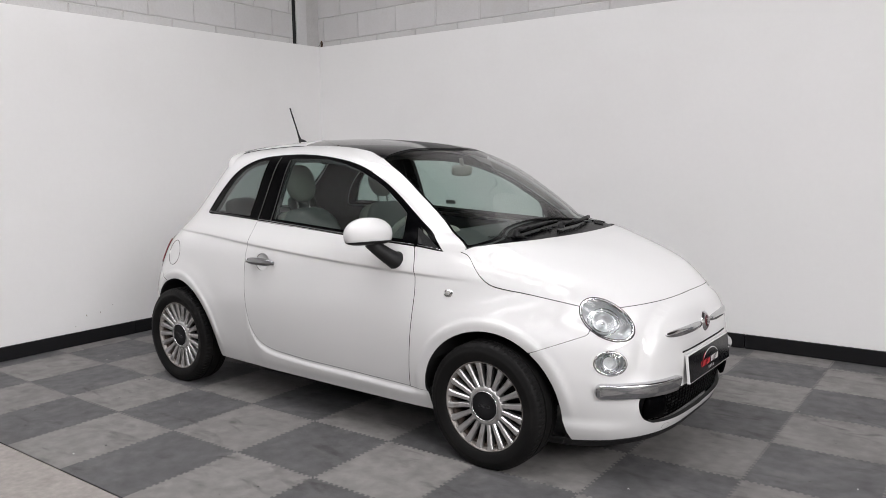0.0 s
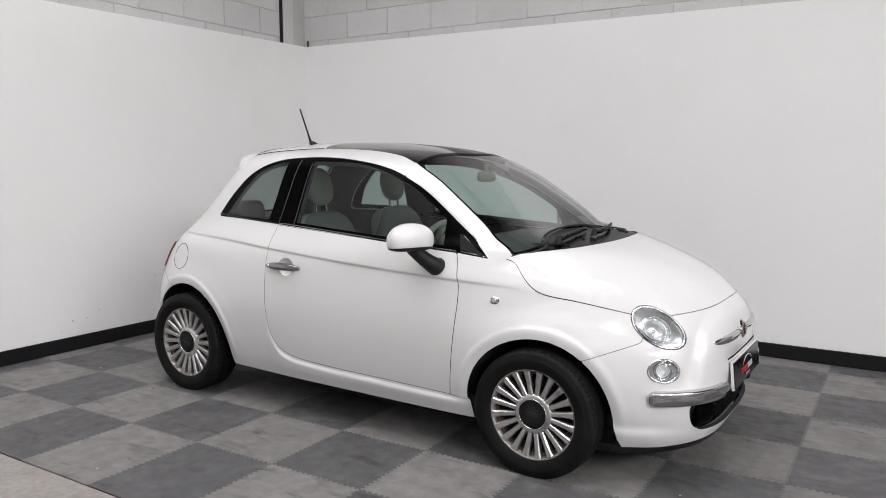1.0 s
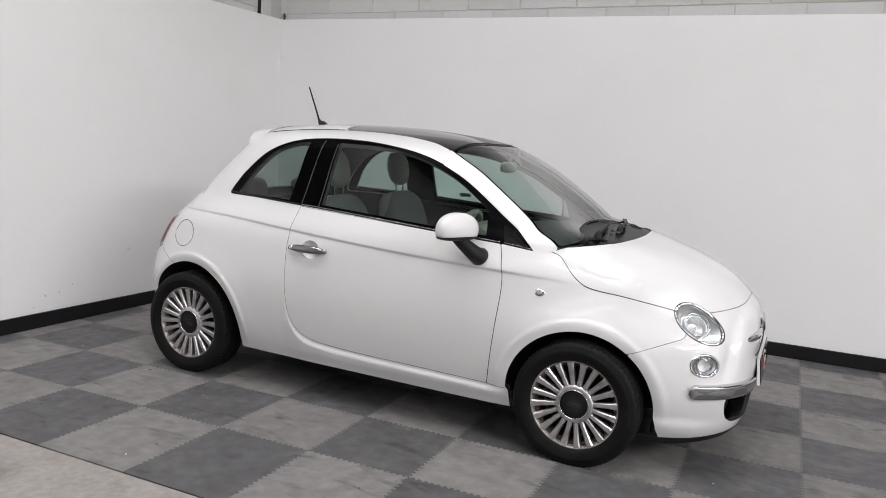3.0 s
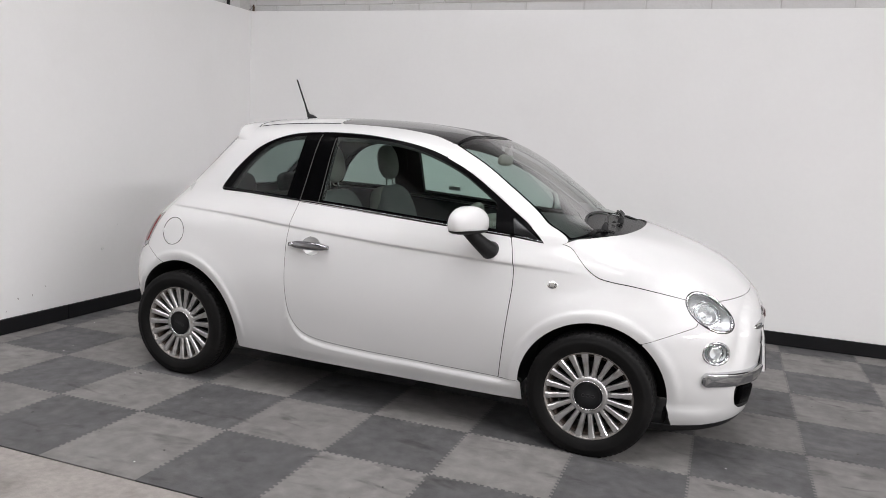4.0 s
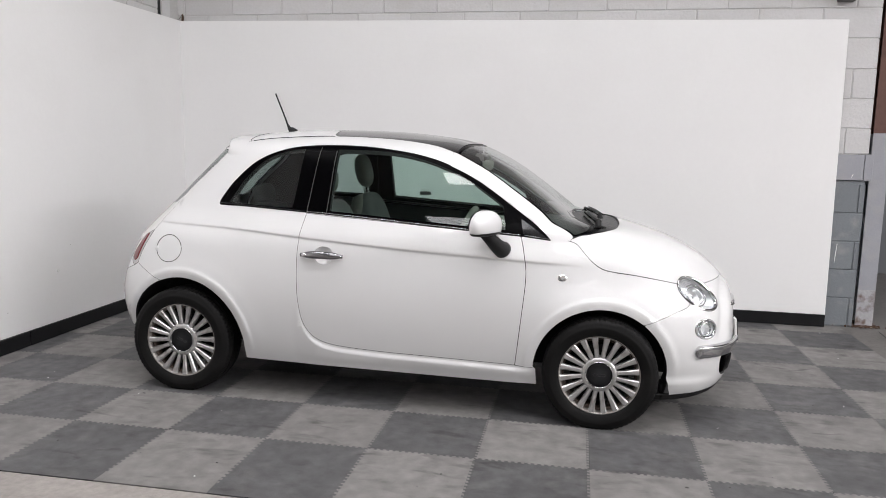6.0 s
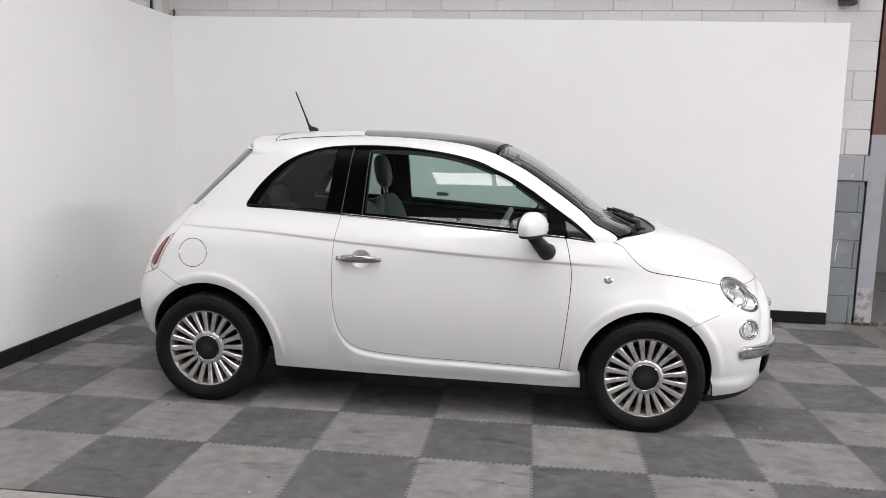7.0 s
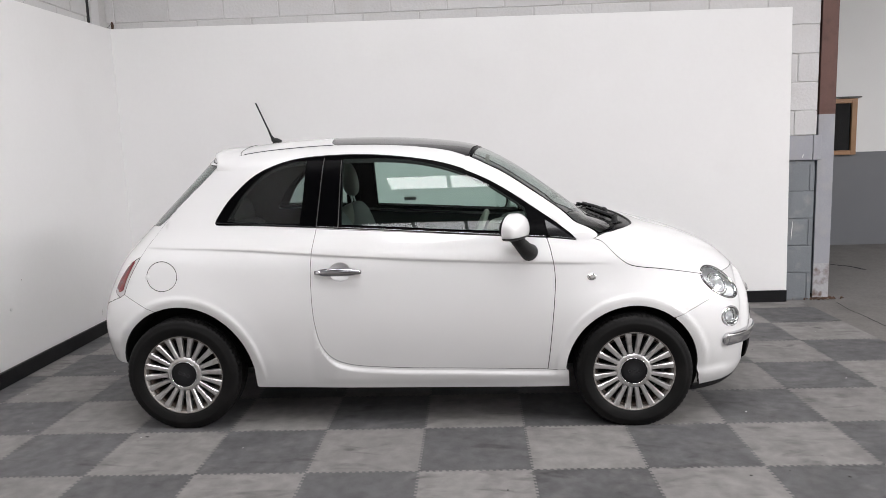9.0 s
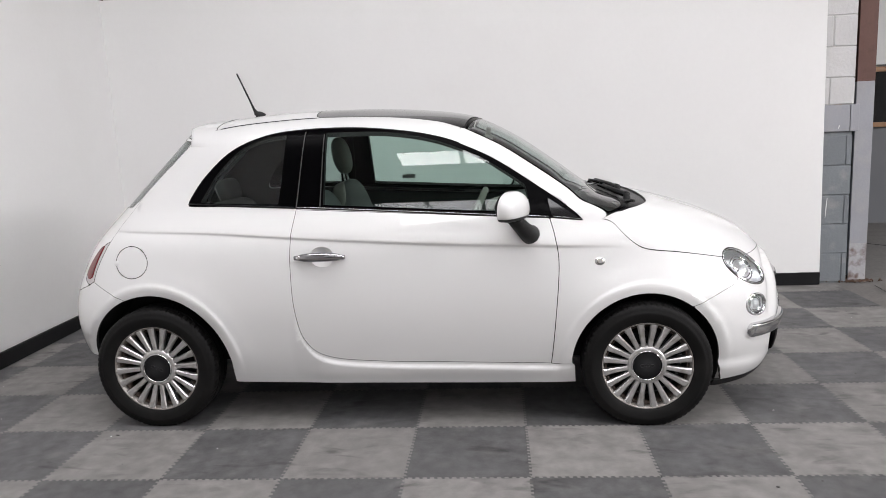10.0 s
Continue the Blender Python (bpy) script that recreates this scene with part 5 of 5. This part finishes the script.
# its joint with the roof panel
across = by_top(smooth([(-0.878, -0.422), (-0.889, -0.395), (-0.893, -0.34), (-0.895, 0.0), (-0.893, 0.34), (-0.889, 0.395), (-0.878, 0.422)], 8))
part("spoiler_joint", tube(across + surface_normal(across) * 0.0005, 0.0018, 6), M_SEAL, car, "dark joint between roof and spoiler")

# dark joint between roof and side rails
for s in (-1, 1):
    dl = by_side(s)(np.array([q for q in smooth(DRIP, 10) if -0.875 < q[0] < -0.36]))
    part("roof_joint", tube(dl + surface_normal(dl) * 0.0005, 0.0028, 6), M_SEAL, car, "dark joint along the roof rail")

# aerial
aerial = empty("aerial")
aerial.parent = car
tagged(aerial, "black whip aerial raked backwards")
az = float(by_top(np.array([[-0.80, 0.001]]))[0, 2])
part("foot", tube([(-0.775, 0, az - 0.004), (-0.80, 0, az + 0.010), (-0.818, 0, az + 0.022), (-0.826, 0, az + 0.04)], [0.022, 0.021, 0.013, 0.008], 16), M_PLASTIC, aerial, smooth=True)
part("whip", tube([(-0.824, 0, az + 0.03), (-0.845, 0, az + 0.085), (-0.909, 0, az + 0.238)], [0.007, 0.0052, 0.0045], 10), M_PLASTIC, aerial, smooth=True)


# door mirrors
for s in (-1, 1):
    mir = empty("door_mirror")
    mir.parent = car
    tagged(mir, "white door mirror on a black arm")
    c = Vector((0.578, s * 0.868, 1.024))
    put(mir, Matrix.Translation(c) @ pose(0, 0, 0, 0, 0, s * 22))
    part("housing", shell(0.058, 0.121, 0.079, rows=36), M_PAINT, mir, "white mirror housing", smooth=True)
    low = shell(0.0595, 0.1228, 0.0812, rows=36)
    bmesh.ops.delete(low, geom=[v for v in low.verts if v.co.z > -0.026], context='VERTS')
    part("lower_trim", low, M_PLASTIC, mir, "black underside of the housing", smooth=True)
    put(part("glass_frame", dome(0.113, 0.060, 0.006, 36, 5, 6.0), M_PLASTIC, mir, "black glass frame", smooth=True), pose(-0.036, 0, 0.012, 0, -90, 0) @ pose(0, 0, 0, 0, 0, 90))
    put(part("glass", dome(0.102, 0.050, 0.002, 36, 5), M_MIRROR, mir, "mirror glass", smooth=True), pose(-0.0425, 0, 0.012, 0, -90, 0) @ pose(0, 0, 0, 0, 0, 90))
    arm = [(0.004, -s * 0.012, -0.034), (0.026, -s * 0.03, -0.068), (0.058, -s * 0.06, -0.102), (0.086, -s * 0.083, -0.128), (0.098, -s * 0.118, -0.130)]
    put(part("arm", tube(arm, [0.037, 0.033, 0.037, 0.043, 0.045], 16), M_PLASTIC, mir, "black plastic arm", smooth=True), pose(0, 0, 0, 0, 0, -s * 32))

# wipers on the screen's foot
for pivot, mid, tip_ in (((1.120, -0.44), (1.085, -0.20), (1.040, 0.10)), ((1.130, -0.02), (1.105, 0.22), (1.030, 0.50))):
    w = empty("wiper")
    w.parent = car
    tagged(w, "black wiper arm and blade on the windscreen")
    p = by_top(smooth([pivot, mid, tip_], 8))
    n = surface_normal(p)
    lift = 0.024 - 0.006 * np.linspace(0, 1, len(p))[:, None]
    part("arm", tube((p + n * lift)[:13], [0.012, 0.011, 0.010] + [0.007] * 10, 8), M_PLASTIC, w, smooth=True)
    part("blade", tube((p + n * 0.010)[2:], 0.009, 8, 0.7), M_FRAME, w, smooth=True)
    part("blade_spine", tube((p + n * 0.022)[4:-2] + (0.006, 0, 0), 0.0045, 6), M_PLASTIC, w, smooth=True)
    put(part("pivot", dome(0.019, 0.019, 0.030, 20, 5, 3), M_PLASTIC, w, smooth=True), Matrix.Translation(tuple(p[0])))
    put(part("joint", dome(0.010, 0.010, 0.022, 14, 4), M_PLASTIC, w, smooth=True), Matrix.Translation(tuple(p[11])))
for s in (-1, 1):
    for k in range(9):
        q = by_top(np.array([[1.135 - 0.010 * k - 0.02, s * (0.40 + 0.018 * k)], [1.165 - 0.012 * k, s * (0.41 + 0.018 * k)]]))
        part("cowl_rib", tube(q + surface_normal(q) * -0.004, 0.003, 6), M_PLASTIC, car)
put(part("washer_jet", dome(0.014, 0.011, 0.012, 16, 4), M_PLASTIC, car, smooth=True), Matrix.Translation(tuple(by_top(np.array([[1.11, -0.1]]))[0])))

# cabin
for s in (-1, 1):
    side = by_side(s)
    panel("side_lining", side, body_side, [door_line, window_line], M_LINER, car, "dark cabin side lining", inset=0.045, depth=0.002, step=0.06, even_step=0.03)
    panel("door_card", side, door_line, (), M_DOORCARD, car, "dark inner door panel", inset=0.055, depth=0.01, step=0.06, even_step=0.03)
panel("headliner", by_top, both(np.vstack([[(-1.05, 0.0)], [(-1.02, -0.40)], drip[4:-2] * (1, 1), [(0.36, -0.30), (0.38, 0.0)]])), (), M_LINER, car, "dark cabin headlining", inset=0.05, depth=0.002, step=0.08, even_step=0.05)


def cushion(sx, sy, sz, power=0.55, n=28, rows=16):
    bm = bmesh.new()
    bmesh.ops.create_uvsphere(bm, u_segments=n, v_segments=rows, radius=1)
    for v in bm.verts:
        v.co = [a * math.copysign(abs(c) ** power, c) for a, c in zip((sx, sy, sz), v.co)]
    return bm


def front_seat(y):
    seat = empty("seat")
    seat.parent = car
    tagged(seat, "grey cloth front seat with ivory head restraint")
    put(seat, Matrix.Translation((-0.10, y, 0.0)))
    put(part("cushion", cushion(0.26, 0.24, 0.09), M_FABRIC, seat, smooth=True), pose(0.02, 0, 0.50, 0, -6, 0))
    put(part("backrest", cushion(0.075, 0.235, 0.31, 0.62), M_FABRIC, seat, "grey cloth backrest", smooth=True), pose(-0.23, 0, 0.79, 0, -16, 0))
    put(part("bolster", cushion(0.068, 0.225, 0.23, 0.55), M_IVORY, seat, "ivory upper backrest", smooth=True), pose(-0.275, 0, 0.86, 0, -16, 0))
    put(part("head_restraint", cushion(0.05, 0.105, 0.112, 0.85), M_IVORY, seat, "round ivory head restraint", smooth=True), pose(-0.335, 0, 1.235, 0, -12, 0))
    for q in (-0.045, 0.045):
        part("post", tube([(-0.305, q, 1.02), (-0.33, q, 1.18)], 0.006, 8), M_CHROME, seat)
    return seat


for y in (-0.36, 0.36):
    front_seat(y)
bench = empty("rear_seat")
bench.parent = car
tagged(bench, "grey cloth rear bench with two head restraints")
put(part("backrest", cushion(0.08, 0.56, 0.28, 0.4), M_FABRIC, bench, smooth=True), pose(-1.02, 0, 0.74, 0, -20, 0))
put(part("cushion", cushion(0.24, 0.54, 0.09, 0.4), M_FABRIC, bench, smooth=True), pose(-0.74, 0, 0.46, 0, -6, 0))
for y in (-0.27, 0.27):
    put(part("head_restraint", cushion(0.05, 0.115, 0.07, 0.6), M_FABRIC, bench, smooth=True), pose(-1.115, y, 1.06, 0, -15, 0))
dash = empty("dashboard")
dash.parent = car
tagged(dash, "dark grey dashboard with pale fascia")
put(part("top", cushion(0.31, 0.64, 0.10, 0.45), M_DASH, dash, smooth=True), pose(0.82, 0, 0.885, 0, 4, 0))
put(part("fascia", cushion(0.05, 0.60, 0.10, 0.4), M_IVORY, dash, "ivory fascia", smooth=True), pose(0.56, 0, 0.80, 0, 10, 0))
put(part("binnacle", cushion(0.12, 0.15, 0.075, 0.7), M_IVORY, dash, "rounded instrument binnacle", smooth=True), pose(0.56, -0.34, 0.955, 0, 0, 0))
sw = empty("steering_wheel")
sw.parent = car
tagged(sw, "ivory steering wheel")
put(sw, pose(0.37, -0.36, 0.905, 0, -66, 0))
circ = [(0.178 * math.cos(a), 0.178 * math.sin(a), 0) for a in np.linspace(0, 2 * math.pi, 41)]
part("rim", tube(circ, 0.016, 10), M_IVORY, sw, smooth=True)
part("boss", dome(0.075, 0.075, 0.04, 28, 6), M_IVORY, sw, smooth=True)
for a in (0.0, 2.4, -2.4):
    part("spoke", tube([(0.05 * math.cos(a), 0.05 * math.sin(a), 0.01), (0.17 * math.cos(a), 0.17 * math.sin(a), 0.0)], 0.016, 8), M_IVORY, sw, smooth=True)
rv = empty("rear_view_mirror")
rv.parent = car
tagged(rv, "pale interior mirror on a short stalk")
put(part("housing", cushion(0.018, 0.075, 0.032, 0.6), M_IVORY, rv, smooth=True), pose(0.445, 0.075, 1.302, 0, 10, -12))
part("stalk", tube([(0.45, 0.075, 1.31), (0.455, 0.05, 1.37)], 0.012, 8), M_IVORY, rv)
# small sticker on the far door glass
for y0, y1, z0, z1, m in ((0, 0.05, 0.0, 0.022, M_GREY),):
    q = by_side(1)(np.array([(-0.08, 1.065)]))[0]
    st = box("glass_sticker", -0.04, 0.04, -0.001, 0.001, 0, 0.028, M_GREY, car, "small grey sticker on the window")
    put(st, Matrix.Translation((q[0], q[1] - 0.018, q[2])) @ pose(0, 0, 0, 24, 0, 0))


# ---------------------------------------------------------------- small things of the room
def wall_plug(y, z, r):
    o = empty("wall_plug", Matrix.Translation((left_x(y, z), y, z)) @ pose(0, 0, 0, 0, 90, 0))
    tagged(o, "small white plastic plug in the wall board", "wall plug")
    part("rim", revolve([(r, 0.0), (r, -0.004), (r * 0.6, -0.005), (r * 0.55, 0.0)], 20), M_WHITE, o, smooth=True).matrix_basis = pose(0, 0, 0, -90, 0, 0)
    part("hole", dome(r * 0.55, r * 0.55, 0.0015, 16, 3), M_WHITE, o, "plug centre")
    return o


wall_plug(1.469, 0.454, 0.011)


def scuff(y, z, w, h, turn):
    """A chipped spot in the board's paint."""
    rnd = random.Random(int(y * 1000))
    bm = bmesh.new()
    n = 11
    c, s = math.cos(turn), math.sin(turn)
    ring = []
    for k in range(n):
        a = 2 * math.pi * k / n
        f = rnd.uniform(0.6, 1.1)
        p, q = w * math.cos(a) * f, h * math.sin(a) * f
        ring.append(bm.verts.new((0.0, p * c - q * s, p * s + q * c)))
    mid = bm.verts.new((0.0012, 0, 0))
    for k in range(n):
        bm.faces.new((mid, ring[k], ring[(k + 1) % n]))
    bmesh.ops.recalc_face_normals(bm, faces=bm.faces[:])
    o = part("paint_chip", bm, M_SCUFF)
    o.location = (left_x(y, z) + 0.001, y, z)
    return structure(o, "small grey chip in the white paint", "paint chip")


for y, z, w, h, t in ((0.749, 0.210, 0.004, 0.010, 0.3), (0.859, 0.215, 0.004, 0.009, -0.2), (0.66, 0.141, 0.006, 0.003, 0.4), (1.62, 0.62, 0.003, 0.005, 0.1), (0.963, 0.257, 0.003, 0.007, 0.6), (2.629, 0.175, 0.003, 0.030, -0.25)):
    scuff(y, z, w, h, t)


def wall_lamp():
    """Bulkhead lamp with a drooping hood."""
    o = empty("wall_lamp", Matrix.Translation((2.862, FB, 2.648)))
    tagged(o, "dark grey weathered floodlight hood on the block wall", "wall lamp")
    part("hood", shell(0.075, 0.085, 0.095), M_LAMPGREY, o, "rounded grey hood", smooth=True).matrix_basis = pose(0, -0.085, 0.01, 20, 0, 0)
    box("bracket", -0.06, 0.06, -0.075, -0.001, -0.095, -0.062, M_LAMPGREY, o, bevel=0.008)
    box("strap", -0.07, 0.05, -0.085, -0.005, -0.060, -0.052, M_BLACK, o, bevel=0.002)
    return o


wall_lamp()


def corner_hook():
    o = empty("wire_hook", Matrix.Translation((-2.752, 3.388, 2.464)))
    tagged(o, "bent dark wire and stub on the board's top corner", "hook")
    part("stub", tube([(0, 0, 0.0), (0.004, 0, 0.035), (0.0, 0, 0.06)], [0.010, 0.012, 0.006], 8), M_RUST, o)
    part("wire", tube([(-0.06, 0.0, 0.006), (-0.03, 0, 0.02), (-0.004, 0, 0.055), (0.004, 0, 0.06), (0.006, 0, 0.01)], 0.002, 6), M_LAMPGREY, o)
    return o


corner_hook()

# crumbs on the mat
def crumbs():
    rnd = random.Random(11)
    bm = bmesh.new()
    spots = [(-0.618, -0.45), (-0.59, -0.306), (-1.401, 0.443), (-1.411, -0.243), (0.381, -0.196), (2.696, 1.84), (2.236, 1.133), (1.583, -0.047), (1.799, -0.117), (1.404, -0.094)]
    spots += [(rnd.uniform(-2.6, 2.9), rnd.uniform(-0.55, 3.1)) for _ in range(60)]
    for k, (x, y) in enumerate(spots):
        r = rnd.uniform(0.004, 0.008) if k < 10 else rnd.uniform(0.0014, 0.0034)
        g = bmesh.ops.create_icosphere(bm, subdivisions=1, radius=r, matrix=Matrix.Translation((x, y, r * 0.45)) @ pose(0, 0, 0, 0, 0, rnd.uniform(0, 180)) @ Matrix.Diagonal((rnd.uniform(0.8, 2.0), 1, 0.5, 1)))
        mi = rnd.choice((0, 0, 0, 1))
        for v in g["verts"]:
            for f in v.link_faces:
                f.material_index = mi
    return bm


tagged(link_mesh("floor_crumbs", crumbs(), (M_LAMPGREY, M_WHITE)), "scattered crumbs of grit and paint on the mat", "grit", kind="stuff")


def crack(points, w, seed):
    """Shallow open crack line in the slab."""
    rnd = random.Random(seed)
    c = smooth([(x + rnd.uniform(-0.01, 0.01), y) for x, y in points], 10)
    c = c + np.array([[rnd.uniform(-0.006, 0.006), rnd.uniform(-0.004, 0.004)] for _ in c])
    bm = bmesh.new()
    rows = []
    for k, p in enumerate(c):
        d = c[min(k + 1, len(c) - 1)] - c[max(k - 1, 0)]
        n = np.array([-d[1], d[0]]) / np.linalg.norm(d)
        h = w * rnd.uniform(0.3, 1.0)
        rows.append([bm.verts.new((*(p + n * h), -0.0055)), bm.verts.new((*(p - n * h), -0.0055))])
    for a, b in zip(rows, rows[1:]):
        bm.faces.new((a[0], a[1], b[1], b[0]))
    return structure(part("slab_crack", bm, M_SEAL), "dark crack in the concrete slab", "crack")


crack([(3.303, 3.186), (3.285, 3.05), (3.268, 2.87), (3.272, 2.67), (3.267, 2.51), (3.28, 1.9), (3.27, 1.2), (3.30, 0.4)], 0.006, 3)
crack([(4.10, 5.02), (4.17, 4.93), (4.24, 4.84), (4.255, 4.74), (4.27, 4.66)], 0.03, 5)


# white paint marks on the grey blocks
def paint_drip(x, y, z0, z1, w):
    o = part("paint_mark", tube([(x, y, z0), (x + 0.004, y, (z0 + z1) / 2), (x + 0.010, y, z1)], [w * 0.5, w, w * 0.6], 8), M_WHITE)
    return structure(o, "small white paint mark on the grey wall", "paint mark")


paint_drip(2.959, FB, 0.515, 0.670, 0.004)
paint_drip(3.024, FB - 0.013, 1.205, 1.232, 0.004)


# ---------------------------------------------------------------- painted blocks of the walls
def block_mesh(w, h, d=0.03, seed=0):
    """Rough-faced block, front at y = 0 looking along -y."""
    rnd = random.Random(seed)
    bm = bmesh.new()
    b = 0.004
    j = lambda a: a + rnd.uniform(-0.0025, 0.0025)
    back = [bm.verts.new(p) for p in ((j(0), d, j(0)), (j(w), d, j(0)), (j(w), d, j(h)), (j(0), d, j(h)))]
    mid = [bm.verts.new((v.co.x, b, v.co.z)) for v in back]
    frontv = [bm.verts.new((v.co.x + (b if v.co.x < w / 2 else -b), rnd.uniform(-0.001, 0.001), v.co.z + (b if v.co.z < h / 2 else -b))) for v in back]
    for a, c in ((back, mid), (mid, frontv)):
        for k in range(4):
            bm.faces.new((a[k], a[(k + 1) % 4], c[(k + 1) % 4], c[k]))
    bm.faces.new(frontv)
    bmesh.ops.recalc_face_normals(bm, faces=bm.faces[:])
    me = bpy.data.meshes.new("block")
    bm.to_mesh(me)
    bm.free()
    return me


PITCH = 0.2305
block_cache = {}


def lay_blocks(wall, x0, x1, z_rows, mat, m, offset=0.0, length=0.474, height=PITCH):
    """Courses of blocks in stretcher bond on a wall; m turns block axes into the wall's."""
    for r, z in enumerate(z_rows):
        x = x0 - (length / 2 if r % 2 else 0.0) - offset
        while x < x1 - 0.02:
            a, b = max(x, x0), min(x + length, x1)
            if b - a > 0.03:
                key = (round(b - a, 3), round(height, 3), mat.name, (r * 7 + int(x * 13)) % 5)
                if key not in block_cache:
                    block_cache[key] = block_mesh(b - a - 0.007, height - 0.007, seed=key[3])
                    block_cache[key].materials.append(mat)
                o = new("block", block_cache[key])
                o.parent = wall
                o.matrix_basis = m @ Matrix.Translation((a + 0.0035, 0, z + 0.0035))
            x += length


wall_back, wall_left = bpy.data.objects["wall_back"], bpy.data.objects["wall_left"]
mb = Matrix.Translation((0, FB, 0))
rows_high = [1.591 + k * PITCH for k in range(8)]
lay_blocks(bpy.data.objects["wall_back_foot"], RX - 0.12, 3.14, [0.001 + k * PITCH for k in range(5)], M_BLOCKG, mb, 0.16)
lay_blocks(wall_back, RX - 0.12, 3.14, [1.388], M_BLOCK, mb, 0.30, height=0.203)
lay_blocks(wall_back, RX - 0.12, 3.14, rows_high[:3], M_BLOCK, mb, 0.05)
lay_blocks(wall_back, -2.845, 3.14, rows_high[3:], M_BLOCK, mb, 0.129)
ml = Matrix.Translation((-2.80, 0, 0)) @ Matrix.Rotation(radians(90), 4, 'Z')
lay_blocks(wall_left, -2.6, 3.05, rows_high[3:], M_BLOCK, ml, 0.078, length=0.437)
# white steel post in the corner with a dark gap beside it
post = box("corner_post", -2.797, -2.775, 3.088, 3.215, 2.3, CEIL, M_BLOCK, bevel=0.003)
structure(post, "white painted steel post in the wall corner", "post")
gap = box("corner_gap", -2.806, -2.792, 3.050, 3.086, 2.3, CEIL, M_SEAL)
structure(gap, "dark open joint beside the corner post", "joint")


# ---------------------------------------------------------------- interlocking floor tiles
def tooth_line(n=17):
    """One jigsaw edge along 0..0.5: dovetail teeth, (along, across)."""
    out, p, d = [], 0.5 / n, 0.0062
    for k in range(n):
        a = k * p
        out += [(a + 0.10 * p, -d), (a + 0.52 * p, -d), (a + 0.46 * p, d), (a + 0.98 * p, d)]
    return out


def tile_mesh(left=True, right=True, near=True, far=True, x0=0.0, x1=0.5, y0=0.0, y1=0.5):
    """A tile, its corner at the origin; straight where an edge is open, cut where it meets a wall."""
    T = [(0.004, 0.0)] + tooth_line()[1:-1] + [(0.496, 0.0)]
    loop = []
    loop += [(a, c) for a, c in T if x0 <= a <= x1] if near else [(x0, y0), (x1, y0)]
    loop += [(x1 + c, a) for a, c in T if y0 <= a <= y1] if right else [(x1, y0), (x1, y1)]
    loop += [(a, y1 + c) for a, c in reversed(T) if x0 <= a <= x1] if far else [(x1, y1), (x0, y1)]
    loop += [(x0 + c, a) for a, c in reversed(T) if y0 <= a <= y1] if left else [(x0, y1), (x0, y0)]
    clean = [loop[0]]
    for q in loop[1:]:
        if math.dist(q, clean[-1]) > 1e-5:
            clean.append(q)
    cx, cy, g = (x0 + x1) / 2, (y0 + y1) / 2, 0.9975
    bm = bmesh.new()
    top = [bm.verts.new((cx + (x - cx) * g, cy + (y - cy) * g, 0.0)) for x, y in clean]
    low = [bm.verts.new((v.co.x, v.co.y, -0.008)) for v in top]
    f = bm.faces.new(top)
    for k in range(len(top)):
        bm.faces.new((top[k], low[k], low[(k + 1) % len(top)], top[(k + 1) % len(top)]))
    bmesh.ops.recalc_face_normals(bm, faces=bm.faces[:])
    if f.normal.z < 0:
        bmesh.ops.reverse_faces(bm, faces=bm.faces[:])
    me = bpy.data.meshes.new("floor_tile")
    bm.to_mesh(me)
    bm.free()
    return me


floor_mat = empty("floor", Matrix.Translation((0, 0, 0)))
structure(floor_mat, "chequered floor of interlocking light and dark grey rubber tiles", "floor")
made = {}
for i in range(-6, 6):
    for j in range(-1, 7):
        key = (i == -6, i == 5, j == -1, j == 6)
        light = (i + j) % 2 != 0
        if (key, light) not in made:
            me = tile_mesh(not key[0], not key[1], not key[2], not key[3], 0.335 if key[0] else 0.0, 0.53 if key[1] else 0.5, -0.075 if key[2] else 0.0, 0.25 if key[3] else 0.5)
            me.materials.append(M_TILEL if light else M_TILED)
            made[(key, light)] = me
        ob = new("tile", made[(key, light)])
        ob.parent = floor_mat
        ob.location = (i * 0.5, j * 0.5, 0)
